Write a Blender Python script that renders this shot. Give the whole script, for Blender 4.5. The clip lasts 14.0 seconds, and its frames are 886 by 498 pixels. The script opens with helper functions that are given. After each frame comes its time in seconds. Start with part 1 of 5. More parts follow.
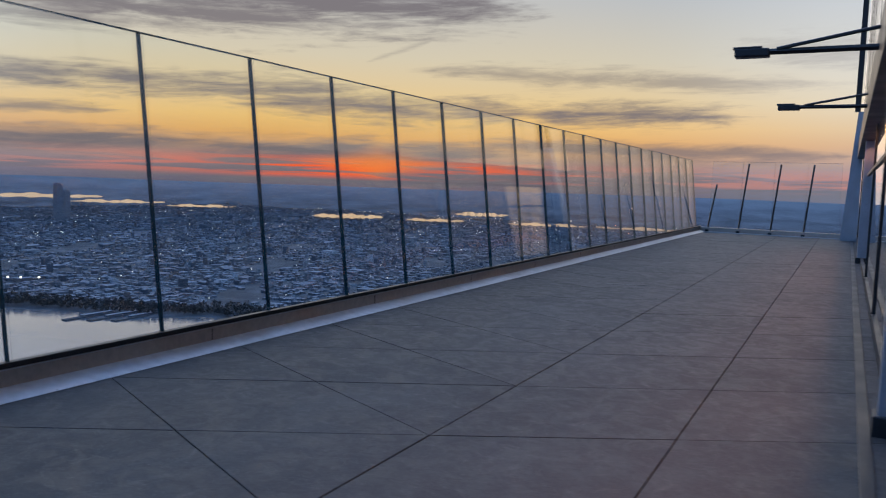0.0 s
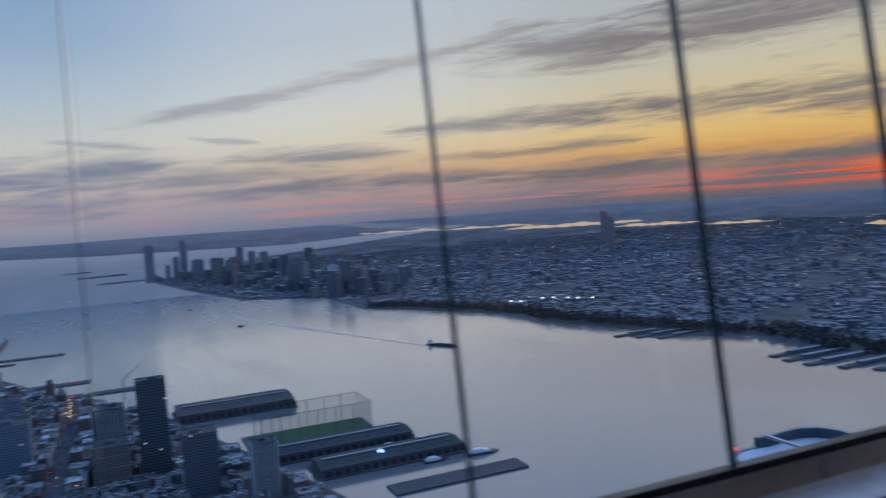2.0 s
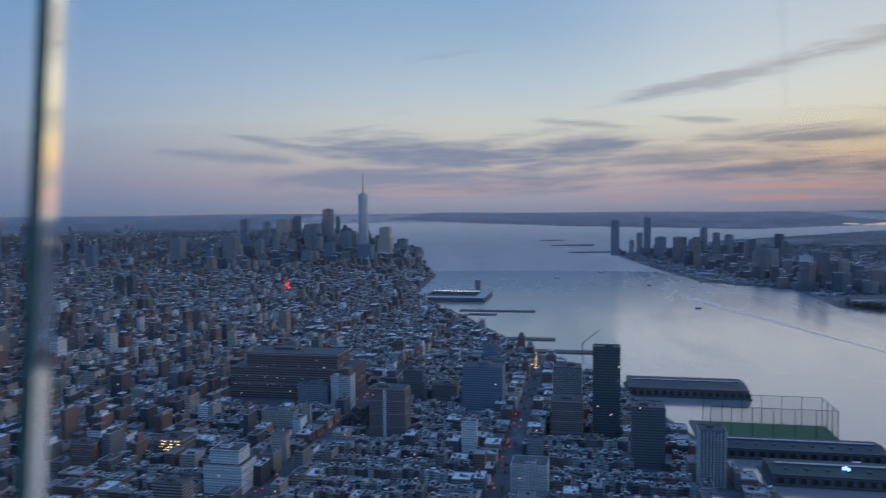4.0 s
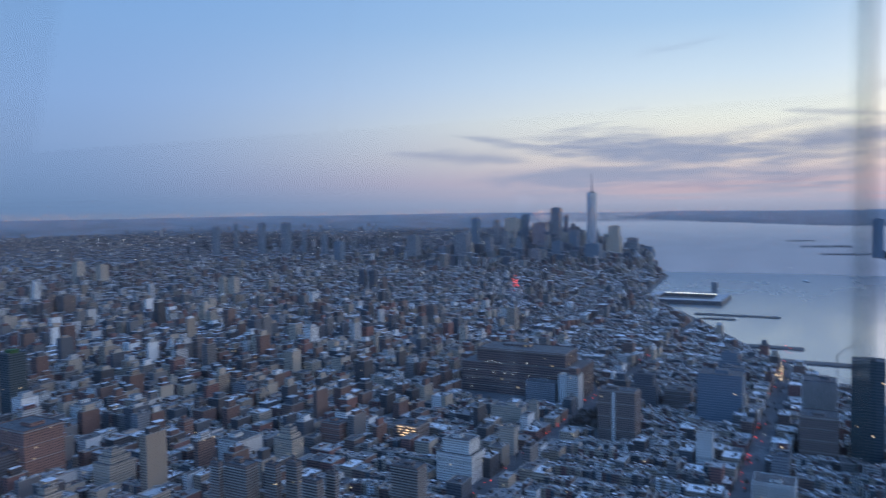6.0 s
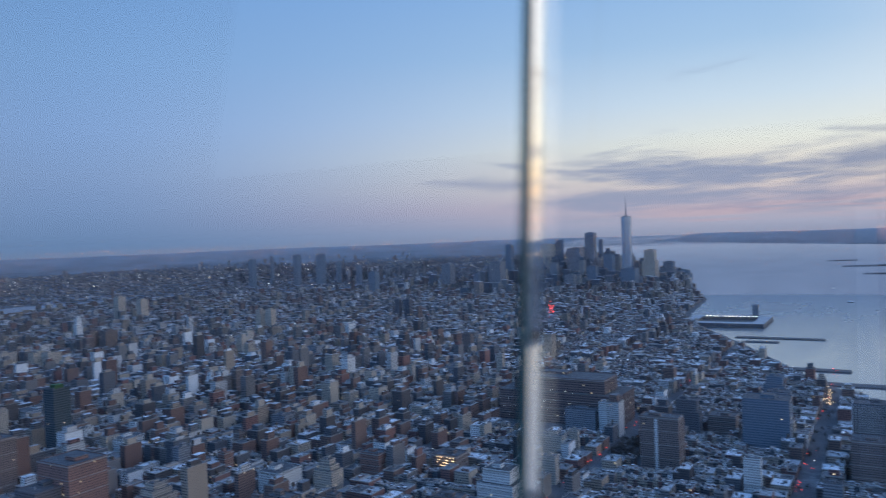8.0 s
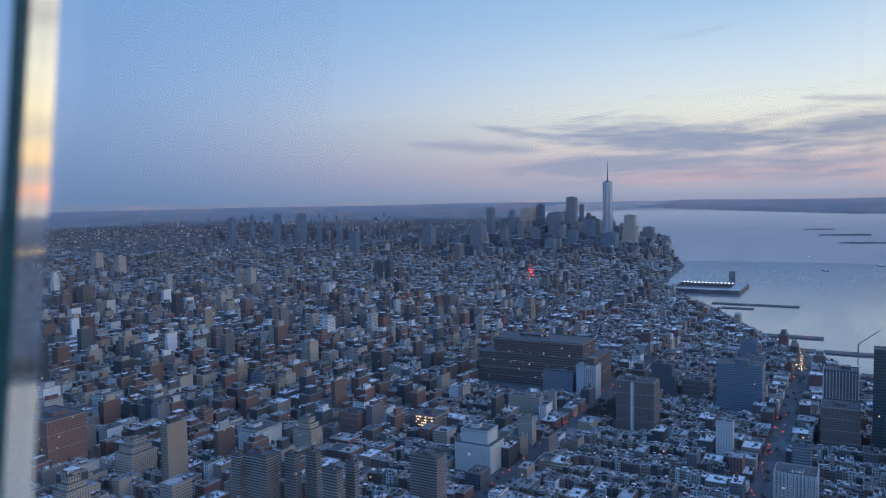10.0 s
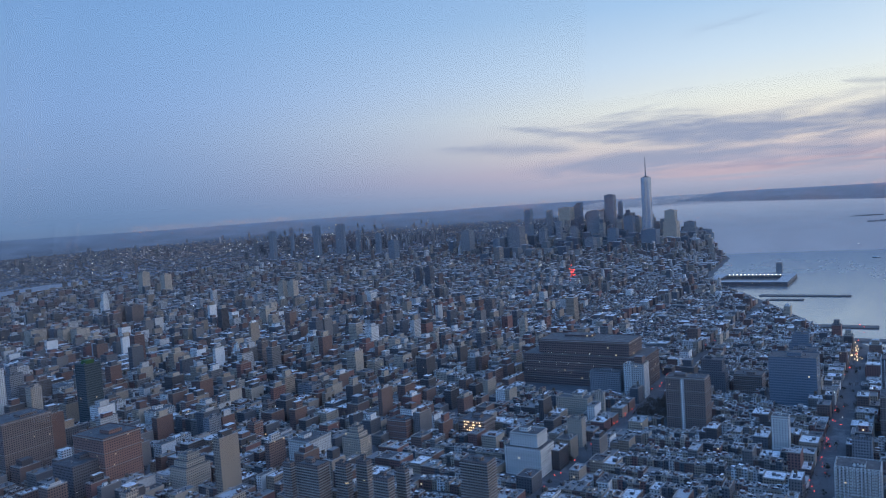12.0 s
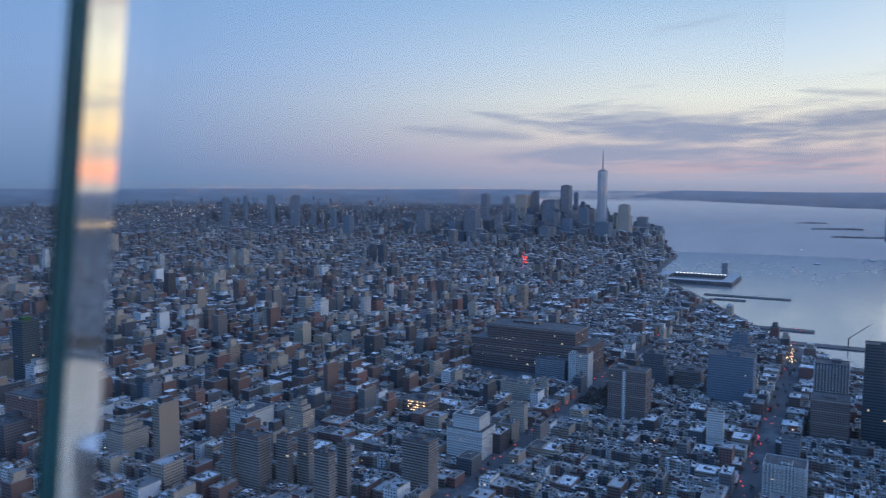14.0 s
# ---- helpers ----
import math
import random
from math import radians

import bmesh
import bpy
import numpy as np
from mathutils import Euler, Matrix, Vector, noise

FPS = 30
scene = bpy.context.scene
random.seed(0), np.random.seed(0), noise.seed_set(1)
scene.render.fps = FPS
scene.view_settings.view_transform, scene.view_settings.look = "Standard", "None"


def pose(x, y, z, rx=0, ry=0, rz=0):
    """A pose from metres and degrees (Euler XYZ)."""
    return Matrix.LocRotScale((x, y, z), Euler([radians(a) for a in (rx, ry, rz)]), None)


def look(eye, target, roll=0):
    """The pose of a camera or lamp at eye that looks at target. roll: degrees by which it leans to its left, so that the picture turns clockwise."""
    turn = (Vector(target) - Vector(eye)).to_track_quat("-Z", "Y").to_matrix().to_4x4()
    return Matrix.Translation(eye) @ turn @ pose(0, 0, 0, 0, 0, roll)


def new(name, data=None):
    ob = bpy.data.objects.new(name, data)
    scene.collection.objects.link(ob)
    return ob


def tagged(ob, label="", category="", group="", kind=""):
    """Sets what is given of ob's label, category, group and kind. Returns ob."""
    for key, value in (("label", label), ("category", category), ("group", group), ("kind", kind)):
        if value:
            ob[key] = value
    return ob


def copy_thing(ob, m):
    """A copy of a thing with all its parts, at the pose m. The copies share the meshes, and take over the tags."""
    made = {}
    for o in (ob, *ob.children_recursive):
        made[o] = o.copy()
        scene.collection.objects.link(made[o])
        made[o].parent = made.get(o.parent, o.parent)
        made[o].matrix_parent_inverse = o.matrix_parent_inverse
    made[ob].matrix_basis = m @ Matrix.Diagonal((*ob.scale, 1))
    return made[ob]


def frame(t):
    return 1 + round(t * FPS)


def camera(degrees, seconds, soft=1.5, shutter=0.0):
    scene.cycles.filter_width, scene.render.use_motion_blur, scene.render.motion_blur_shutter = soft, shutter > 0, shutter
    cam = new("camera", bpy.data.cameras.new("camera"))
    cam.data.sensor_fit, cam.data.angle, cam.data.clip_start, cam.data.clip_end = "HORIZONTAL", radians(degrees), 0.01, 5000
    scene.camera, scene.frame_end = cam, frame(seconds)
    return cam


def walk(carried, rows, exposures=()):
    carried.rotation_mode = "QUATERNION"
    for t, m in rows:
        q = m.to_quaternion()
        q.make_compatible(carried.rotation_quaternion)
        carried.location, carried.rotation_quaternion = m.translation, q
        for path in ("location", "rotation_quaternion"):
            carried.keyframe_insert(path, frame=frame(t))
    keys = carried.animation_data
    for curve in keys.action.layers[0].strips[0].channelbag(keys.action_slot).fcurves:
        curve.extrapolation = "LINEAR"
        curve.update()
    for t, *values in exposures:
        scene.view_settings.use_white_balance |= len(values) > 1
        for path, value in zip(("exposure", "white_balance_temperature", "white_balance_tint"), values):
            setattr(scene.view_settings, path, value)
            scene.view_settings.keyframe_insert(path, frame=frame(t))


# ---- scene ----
cam = camera(60.5, 14.0, soft=1.1, shutter=0.4)
walk(cam, [
    (0.0, pose(5.254, -4.698, 1.608, 85.01, -1.92, 28.06)),
    (0.5, pose(4.624, -4.699, 1.557, 84.40, -1.69, 29.68)),
    (1.0, pose(4.077, -4.793, 1.549, 83.77, 0.75, 39.64)),
    (1.5, pose(3.477, -5.058, 1.585, 85.32, 3.23, 53.35)),
    (2.0, pose(2.835, -5.484, 1.564, 87.06, 3.86, 66.72)),
    (2.5, pose(2.278, -5.978, 1.534, 87.67, 4.00, 76.71)),
    (3.0, pose(1.743, -6.551, 1.512, 90.18, 1.99, 89.30)),
    (3.5, pose(1.227, -7.039, 1.498, 88.13, -0.07, 93.63)),
    (3.7, pose(1.032, -7.236, 1.493, 87.44, -0.21, 96.66)),
    (5.8, pose(0.425, -11.016, 1.498, 86.22, 2.57, 114.74)),
    (6.0, pose(0.434, -11.221, 1.499, 86.82, 0.74, 117.83)),
    (6.5, pose(0.667, -11.728, 1.499, 89.62, 0.99, 128.06)),
    (7.0, pose(0.468, -12.783, 1.499, 90.41, 1.49, 132.03)),
    (7.5, pose(0.691, -12.989, 1.500, 89.48, 2.33, 126.16)),
    (8.0, pose(0.643, -13.661, 1.500, 88.99, 2.10, 120.31)),
    (8.2, pose(0.557, -13.906, 1.500, 88.56, 1.72, 118.51)),
    (10.3, pose(0.388, -16.387, 1.500, 85.96, 0.99, 118.99)),
    (10.5, pose(0.407, -16.691, 1.500, 86.05, 0.88, 119.16)),
    (11.0, pose(0.217, -17.323, 1.499, 85.90, 1.75, 120.31)),
    (11.5, pose(0.209, -17.924, 1.499, 86.42, 3.46, 121.44)),
    (12.0, pose(0.372, -18.479, 1.499, 86.56, 3.81, 121.64)),
    (12.5, pose(0.281, -18.885, 1.499, 87.33, 3.47, 123.05)),
    (13.0, pose(0.398, -19.539, 1.499, 87.82, 3.03, 124.46)),
    (13.5, pose(0.232, -19.946, 1.499, 86.39, 1.61, 121.90)),
    (14.0, pose(0.273, -20.435, 1.499, 84.98, -0.28, 118.47)),
], exposures=[(0.0, 0.0), (1.5, 0.0), (2.0, -0.16), (2.5, -0.18), (3.5, -0.14), (6.0, 0.42), (7.5, 0.34), (8.2, 0.35), (10.5, 0.42), (11.0, 0.46), (14.0, 0.40)])

# ---- world: dusk sky, sun just below the horizon ----
EYE = Vector((1.0, -12.0, 1.5))      # middle of the deck's edge, from which distances are counted
SUN_YAW = 33.0                        # degrees left of +y where the sun went down
WATER, LAND = -342.0, -340.0


def lin(r, g, b):
    """Linear colour from display values 0-255."""
    return tuple(((c / 255 + 0.055) / 1.055) ** 2.4 if c > 10 else c / 255 / 12.92 for c in (r, g, b)) + (1.0,)


class Nodes:
    """Short hand for building a node tree."""

    def __init__(self, tree):
        self.tree = tree
        tree.nodes.clear()

    def add(self, kind, inputs=(), **settings):
        n = self.tree.nodes.new(kind)
        for key, value in settings.items():
            setattr(n, key, value)
        for key, value in dict(inputs).items():
            self.put(n.inputs[key], value)
        return n

    def put(self, socket, value):
        if isinstance(value, bpy.types.NodeSocket):
            self.tree.links.new(value, socket)
        elif isinstance(value, bpy.types.Node):
            self.tree.links.new(value.outputs[0], socket)
        else:
            socket.default_value = value

    def math(self, op, a, b=0.0, c=0.0, clamp=False):
        n = self.add("ShaderNodeMath", {0: a, 1: b, 2: c}, operation=op, use_clamp=clamp)
        return n.outputs[0]

    def mix(self, fac, a, b, blend="MIX"):
        n = self.add("ShaderNodeMix", data_type="RGBA", blend_type=blend)
        self.put(n.inputs[0], fac), self.put(n.inputs[6], a), self.put(n.inputs[7], b)
        return n.outputs[2]

    def step(self, value, lo, hi, out_lo=0.0, out_hi=1.0):
        n = self.add("ShaderNodeMapRange", interpolation_type="SMOOTHSTEP")
        for i, v in enumerate((value, lo, hi, out_lo, out_hi)):
            self.put(n.inputs[i], v)
        return n.outputs[0]

    def ramp(self, fac, stops, mode="LINEAR"):
        n = self.add("ShaderNodeValToRGB", {0: fac})
        n.color_ramp.interpolation = mode
        e = n.color_ramp.elements
        while len(e) < len(stops):
            e.new(0.5)
        for i, (p, c) in enumerate(stops):
            e[i].position = p
        for i, (p, c) in enumerate(stops):
            e[i].position, e[i].color = p, c
        return n.outputs[0]

    def noise(self, vector, scale, detail=3.0, rough=0.55, distortion=0.0):
        n = self.add("ShaderNodeTexNoise", {"Vector": vector, "Scale": scale, "Detail": detail, "Roughness": rough, "Distortion": distortion})
        return n.outputs[0]

    def xyz(self, x, y, z):
        return self.add("ShaderNodeCombineXYZ", {0: x, 1: y, 2: z}).outputs[0]


def sky_world():
    world = bpy.data.worlds.new("dusk_sky")
    scene.world = world
    world.use_nodes = True
    n = Nodes(world.node_tree)
    way = n.add("ShaderNodeTexCoord").outputs["Generated"]
    sep = n.add("ShaderNodeSeparateXYZ", {0: way})
    dx, dy, dz = sep.outputs
    el = n.math("MULTIPLY", n.math("ARCSINE", dz), 57.2958)
    yaw = n.math("MULTIPLY", n.math("ARCTAN2", n.math("MULTIPLY", dx, -1.0), dy), 57.2958)
    off = n.math("SUBTRACT", yaw, SUN_YAW)
    off = n.math("ABSOLUTE", n.math("WRAP", off, 180.0, -180.0))      # degrees away from the sunset
    h = n.math("DIVIDE", n.math("ADD", el, 2.0), 40.0, clamp=True)      # 0.05 is the horizon

    def at(deg):
        return (deg + 2.0) / 40.0
    warm = n.ramp(h, [(at(-1.2), lin(64, 78, 104)), (at(0.3), lin(126, 112, 126)), (at(1.6), lin(168, 138, 128)), (at(3.2), lin(230, 172, 100)),
                      (at(4.4), lin(240, 194, 118)), (at(6.2), lin(230, 202, 150)), (at(9), lin(214, 203, 178)), (at(13), lin(194, 194, 192)), (at(18), lin(190, 198, 208)), (at(24), lin(166, 188, 216)), (at(38), (0.19, 0.47, 1.12, 1.0))])
    side = n.ramp(h, [(at(-1.2), lin(112, 124, 152)), (at(0.2), lin(154, 156, 178)), (at(1.8), lin(190, 172, 180)), (at(3.5), lin(208, 196, 190)),
                      (at(6), lin(214, 214, 208)), (at(9), lin(190, 204, 218)), (at(13), lin(156, 183, 213)), (at(20), lin(122, 160, 208)), (at(24), lin(118, 163, 218)), (at(38), (0.19, 0.47, 1.12, 1.0))])
    cool = n.ramp(h, [(at(-1.2), lin(92, 110, 142)), (at(0.2), lin(98, 124, 163)), (at(2.5), lin(112, 137, 177)), (at(5), lin(122, 147, 188)),
                      (at(8), lin(124, 153, 198)), (at(13), lin(118, 153, 200)), (at(20), lin(104, 145, 198)), (at(24), lin(104, 149, 208)), (at(38), (0.19, 0.47, 1.12, 1.0))])
    base = n.mix(n.step(off, 8.0, 62.0), warm, side)
    base = n.mix(n.step(off, 62.0, 115.0), base, cool)
    # clouds: long level streaks, frayed by noise
    v = n.xyz(n.math("MULTIPLY", yaw, 0.09), n.math("MULTIPLY", n.math("ADD", el, n.math("MULTIPLY", yaw, 0.03)), 0.7), 3.7)
    rough = n.noise(v, 1.0, 6.0, 0.62, 0.6)
    v2 = n.xyz(n.math("MULTIPLY", yaw, 0.33), n.math("MULTIPLY", n.math("ADD", el, n.math("MULTIPLY", yaw, 0.04)), 2.6), 9.1)
    fine = n.noise(v2, 1.0, 5.0, 0.65, 0.5)
    fray = n.math("ADD", n.math("MULTIPLY", n.math("SUBTRACT", rough, 0.5), 3.4), n.math("MULTIPLY", n.math("SUBTRACT", fine, 0.5), 2.0))
    total = None

    def streak(y0, e0, y1, e1, thick, dense):
        """A band of cloud from one direction to another (yaw and elevation in degrees)."""
        nonlocal total
        t = n.math("DIVIDE", n.math("SUBTRACT", yaw, y0), y1 - y0)
        mid = n.math("MULTIPLY_ADD", n.math("MINIMUM", n.math("MAXIMUM", t, 0.0), 1.0), e1 - e0, e0)
        across = n.math("DIVIDE", n.math("ABSOLUTE", n.math("SUBTRACT", el, mid)), thick)
        along = n.math("MULTIPLY", n.math("ABSOLUTE", n.math("SUBTRACT", t, 0.5)), 2.0)
        body = n.math("SUBTRACT", 1.0, n.math("ADD", across, n.math("POWER", along, 4.0)))
        body = n.step(n.math("ADD", body, fray), -0.5, 1.15, 0.0, dense)
        total = body if total is None else n.math("MAXIMUM", total, body)
    for band in ((54, 12.8, 22, 12.2, 1.7, 1.0), (90, 7.0, 58, 13.0, 0.6, 0.85), (66, 10.8, 34, 11.5, 1.5, 0.95), (60, 9.8, 42, 10.4, 0.8, 0.8),
                 (70, 6.1, 34, 6.6, 0.9, 1.0), (44, 5.6, 6, 5.2, 1.0, 1.0), (68, 3.7, 50, 4.2, 0.4, 0.8), (64, 2.3, 20, 1.9, 1.0, 1.0),
                 (84, 4.5, 69, 4.6, 0.6, 0.85), (112, 4.9, 90, 3.1, 1.4, 1.0), (104, 3.1, 85, 4.5, 1.4, 1.0), (100, 3.7, 74, 3.5, 1.0, 0.8), (123, 4.2, 111, 3.2, 0.5, 0.7)):
        streak(*band)
    for band in ((117, 5.3, 108, 3.9, 0.35, 0.7), (116, 2.0, 86, 2.1, 1.0, 0.9), (90, 2.3, 58, 2.4, 0.7, 0.95), (94, 6.3, 87, 5.6, 0.3, 0.6), (85, 6.3, 80, 5.8, 0.2, 0.6), (30, 8.2, 0, 7.4, 0.7, 0.6),
                 (26, 3.0, 0, 2.6, 0.6, 0.8), (8, 10.0, -30, 8.0, 1.6, 0.6), (62, 0.4, -25, 0.2, 0.9, 0.9), (104, 10.5, 97, 11.6, 0.3, 0.25), (34, 8.6, 29, 10.4, 0.25, 0.4)):
        streak(*band)
    cloud = n.mix(n.step(off, 20.0, 70.0), lin(118, 112, 118), lin(132, 142, 170))
    sky = n.mix(n.math("MULTIPLY", total, 0.92), base, cloud)
    # burning edge of the sunset
    v3 = n.xyz(n.math("MULTIPLY", yaw, 0.10), n.math("MULTIPLY", el, 2.6), 1.3)
    burn = n.step(n.noise(v3, 1.0, 4.0, 0.55, 0.4), 0.44, 0.60)
    burn = n.math("MULTIPLY", burn, n.math("MULTIPLY", n.step(el, -0.1, 0.5), n.step(el, 2.0, 0.9)))
    wide = n.math("ADD", n.math("MULTIPLY", n.step(off, 14.0, 1.0), 1.0), n.math("MULTIPLY", n.step(off, 92.0, 12.0), 0.55), clamp=True)
    sky = n.mix(n.math("MULTIPLY", burn, wide), sky, n.mix(n.step(off, 5.0, 26.0), (1.0, 0.13, 0.035, 1.0), lin(232, 146, 124)))
    near_sun = n.math("ADD", n.math("MULTIPLY", off, 0.16), n.math("ABSOLUTE", n.math("MULTIPLY", n.math("SUBTRACT", el, 1.3), 0.75)))
    sky = n.mix(n.math("MULTIPLY", n.step(near_sun, 1.2, 0.1), 0.6), sky, (1.0, 0.30, 0.06, 1.0))
    # the bright flank of the afterglow
    flank = n.math("MULTIPLY", n.math("MULTIPLY", n.step(off, 18.0, 36.0), n.step(off, 64.0, 44.0)), n.step(el, 3.0, 8.0))
    sky = n.mix(n.math("MULTIPLY", flank, 0.26), sky, (1.0, 0.93, 0.82, 1.0), "SCREEN")
    shine = n.add("ShaderNodeBackground", {"Color": sky, "Strength": 1.0})
    out = n.add("ShaderNodeOutputWorld")
    n.put(out.inputs[0], shine)


sky_world()
glow = new("sun", bpy.data.lights.new("sun", "SUN"))
glow.data.energy, glow.data.angle, glow.data.color = 0.85, radians(110), (1.0, 0.86, 0.76)
glow.matrix_world = look((-300 * math.sin(radians(SUN_YAW)), 300 * math.cos(radians(SUN_YAW)), 14), (0, 0, 0))


# ---- materials ----
def material(name):
    m = bpy.data.materials.new(name)
    m.use_nodes = True
    return m, Nodes(m.node_tree)


def finish(n, color, rough=0.6, metal=0.0, bump=None, bump_strength=0.2, bump_distance=0.01, **more):
    inputs = {"Base Color": color, "Roughness": rough, "Metallic": metal}
    inputs.update(more)
    s = n.add("ShaderNodeBsdfPrincipled", inputs)
    if bump is not None:
        b = n.add("ShaderNodeBump", {"Height": bump, "Strength": bump_strength, "Distance": bump_distance})
        n.put(s.inputs["Normal"], b)
    out = n.add("ShaderNodeOutputMaterial")
    n.put(out.inputs[0], s)
    return s


def plain(name, color, rough=0.5, metal=0.0, grain=30.0, spread=0.25, bump=0.1):
    """Paint, metal or rubber with grain and stains at two scales."""
    m, n = material(name)
    where = n.add("ShaderNodeNewGeometry").outputs["Position"]
    a, b = n.noise(where, grain, 4.0), n.noise(where, grain * 0.06, 3.0)
    t = n.math("ADD", n.math("MULTIPLY", a, 0.5), n.math("MULTIPLY", b, 0.5))
    dark = tuple(c * (1 - spread) for c in color[:3]) + (1.0,)
    light = tuple(min(1.0, c * (1 + spread)) for c in color[:3]) + (1.0,)
    finish(n, n.ramp(t, [(0.3, dark), (0.7, light)]), n.step(b, 0.2, 0.8, rough * 0.8, min(1.0, rough * 1.2)), metal, a, bump, 0.002)
    return m


def stone_material():
    m, n = material("deck_stone")
    where = n.add("ShaderNodeNewGeometry").outputs["Position"]
    each = n.add("ShaderNodeObjectInfo").outputs["Random"]
    big, mid, small = n.noise(where, 0.7, 4.0, 0.6, 0.6), n.noise(where, 5.0, 5.0, 0.65, 1.2), n.noise(where, 90.0, 3.0)
    t = n.math("ADD", n.math("MULTIPLY", big, 0.35), n.math("ADD", n.math("MULTIPLY", mid, 0.3), n.math("ADD", n.math("MULTIPLY", n.noise(where, 24.0, 4.0, 0.7, 0.4), 0.22), n.math("MULTIPLY", small, 0.13))))
    col = n.ramp(t, [(0.36, (0.030, 0.028, 0.027, 1)), (0.5, (0.058, 0.054, 0.051, 1)), (0.64, (0.104, 0.097, 0.091, 1))])
    col = n.mix(n.math("MULTIPLY", each, 0.3), col, (0.10, 0.088, 0.078, 1))
    scuff = n.step(n.noise(where, 2.2, 6.0, 0.7, 2.0), 0.58, 0.70)
    col = n.mix(n.math("MULTIPLY", scuff, 0.3), col, (0.19, 0.172, 0.155, 1))
    vein = n.step(n.math("ABSOLUTE", n.math("SUBTRACT", n.noise(where, 1.3, 5.0, 0.65, 3.0), 0.5)), 0.012, 0.0)
    col = n.mix(n.math("MULTIPLY", vein, 0.14), col, (0.26, 0.24, 0.22, 1))
    finish(n, col, n.step(mid, 0.35, 0.65, 0.52, 0.72), 0.0, n.math("ADD", mid, n.math("MULTIPLY", small, 0.4)), 0.25, 0.004)
    return m


def glass_material(name, tint, ior=1.5):
    m, n = material(name)
    clear = n.add("ShaderNodeBsdfTransparent", {"Color": tint})
    gloss = n.add("ShaderNodeBsdfGlossy", {"Color": (1, 1, 1, 1), "Roughness": 0.0})
    edge = n.math("POWER", n.add("ShaderNodeLayerWeight", {"Blend": 0.5}).outputs["Facing"], 5.0)
    f0 = ((ior - 1) / (ior + 1)) ** 2
    f = n.math("MULTIPLY_ADD", edge, 1.0 - f0, f0)
    mix = n.add("ShaderNodeMixShader", {0: f, 1: clear, 2: gloss})
    n.put(n.add("ShaderNodeOutputMaterial").inputs[0], mix)
    return m


def facade_material(name, stops, floor_h=3.4, bay=2.7, glass=0.5, lit=0.003, sky_gloss=0.12, pane=(0.035, 0.042, 0.055, 1), roofs=1.0, party=0.0):
    """Walls with rows of windows, flat roofs with patches; the colour goes by building."""
    m, n = material(name)
    geo = n.add("ShaderNodeNewGeometry")
    where, each = geo.outputs["Position"], geo.outputs["Random Per Island"]
    p = n.add("ShaderNodeSeparateXYZ", {0: where}).outputs
    facing = n.add("ShaderNodeSeparateXYZ", {0: geo.outputs["Normal"]}).outputs
    nz = facing[2]
    roof = n.step(nz, 0.4, 0.6)
    u = n.math("DIVIDE", n.math("ADD", n.math("ADD", p[0], p[1]), n.math("MULTIPLY", each, 37.0)), n.math("ADD", bay, n.math("MULTIPLY", each, 0.9)))
    v = n.math("DIVIDE", p[2], floor_h)
    fu, fv = n.math("FRACT", u), n.math("FRACT", v)
    win = n.math("MULTIPLY", n.math("MULTIPLY", n.step(fu, 0.5 - glass / 2 - 0.04, 0.5 - glass / 2 + 0.04), n.step(fu, 0.5 + glass / 2 + 0.04, 0.5 + glass / 2 - 0.04)),
                 n.math("MULTIPLY", n.step(fv, 0.24, 0.30), n.step(fv, 0.80, 0.74)))
    wall = n.ramp(each, stops, "CONSTANT")
    stain = n.noise(where, 0.05, 4.0, 0.65)
    wall = n.mix(n.math("MULTIPLY", stain, 0.3), wall, (0.10, 0.10, 0.11, 1))
    other = n.add("ShaderNodeTexWhiteNoise", {"W": each}, noise_dimensions="1D").outputs[0]
    top = n.ramp(other, [(0.0, (0.05, 0.05, 0.055, 1)), (0.2, (0.14, 0.14, 0.145, 1)), (0.45, (0.32, 0.32, 0.325, 1)), (0.76, (0.58, 0.58, 0.59, 1))], "CONSTANT")
    top = n.mix(n.step(n.noise(where, 0.12, 5.0, 0.7), 0.48, 0.62, 0.0, 0.5), top, (0.15, 0.15, 0.155, 1))
    if party:      # most side walls of the terraced houses have no windows
        blank = n.math("MULTIPLY", n.math("GREATER_THAN", n.math("ABSOLUTE", facing[1]), 0.5), n.math("LESS_THAN", other, party))
        win = n.math("MULTIPLY", win, n.math("SUBTRACT", 1.0, blank))
    side = n.mix(win, wall, pane)
    # roofs below 1 levels the roof tones to grey, as haze would
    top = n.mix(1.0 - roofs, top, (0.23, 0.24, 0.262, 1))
    col = n.mix(roof, side, top)
    cell = n.xyz(n.math("FLOOR", u), n.math("FLOOR", v), n.math("MULTIPLY", each, 91.0))
    wn = n.add("ShaderNodeTexWhiteNoise", {"Vector": cell}, noise_dimensions="3D")
    on = n.math("MULTIPLY", n.math("MULTIPLY", win, n.math("GREATER_THAN", wn.outputs[0], 1.0 - lit)), n.math("SUBTRACT", 1.0, roof))
    rough = n.mix(n.math("MULTIPLY", win, n.math("SUBTRACT", 1.0, roof)), (0.8, 0.8, 0.8, 1), (sky_gloss, sky_gloss, sky_gloss, 1))
    finish(n, col, rough, 0.0, **{"Emission Color": (1.0, 0.74, 0.46, 1), "Emission Strength": n.math("MULTIPLY", on, 1.1)})
    m.cycles.emission_sampling = "NONE"
    return m


def lamp_material(name, color, strength, sampled=False):
    m, n = material(name)
    e = n.add("ShaderNodeEmission", {"Color": color, "Strength": strength})
    n.put(n.add("ShaderNodeOutputMaterial").inputs[0], e)
    if not sampled:
        m.cycles.emission_sampling = "NONE"
    return m


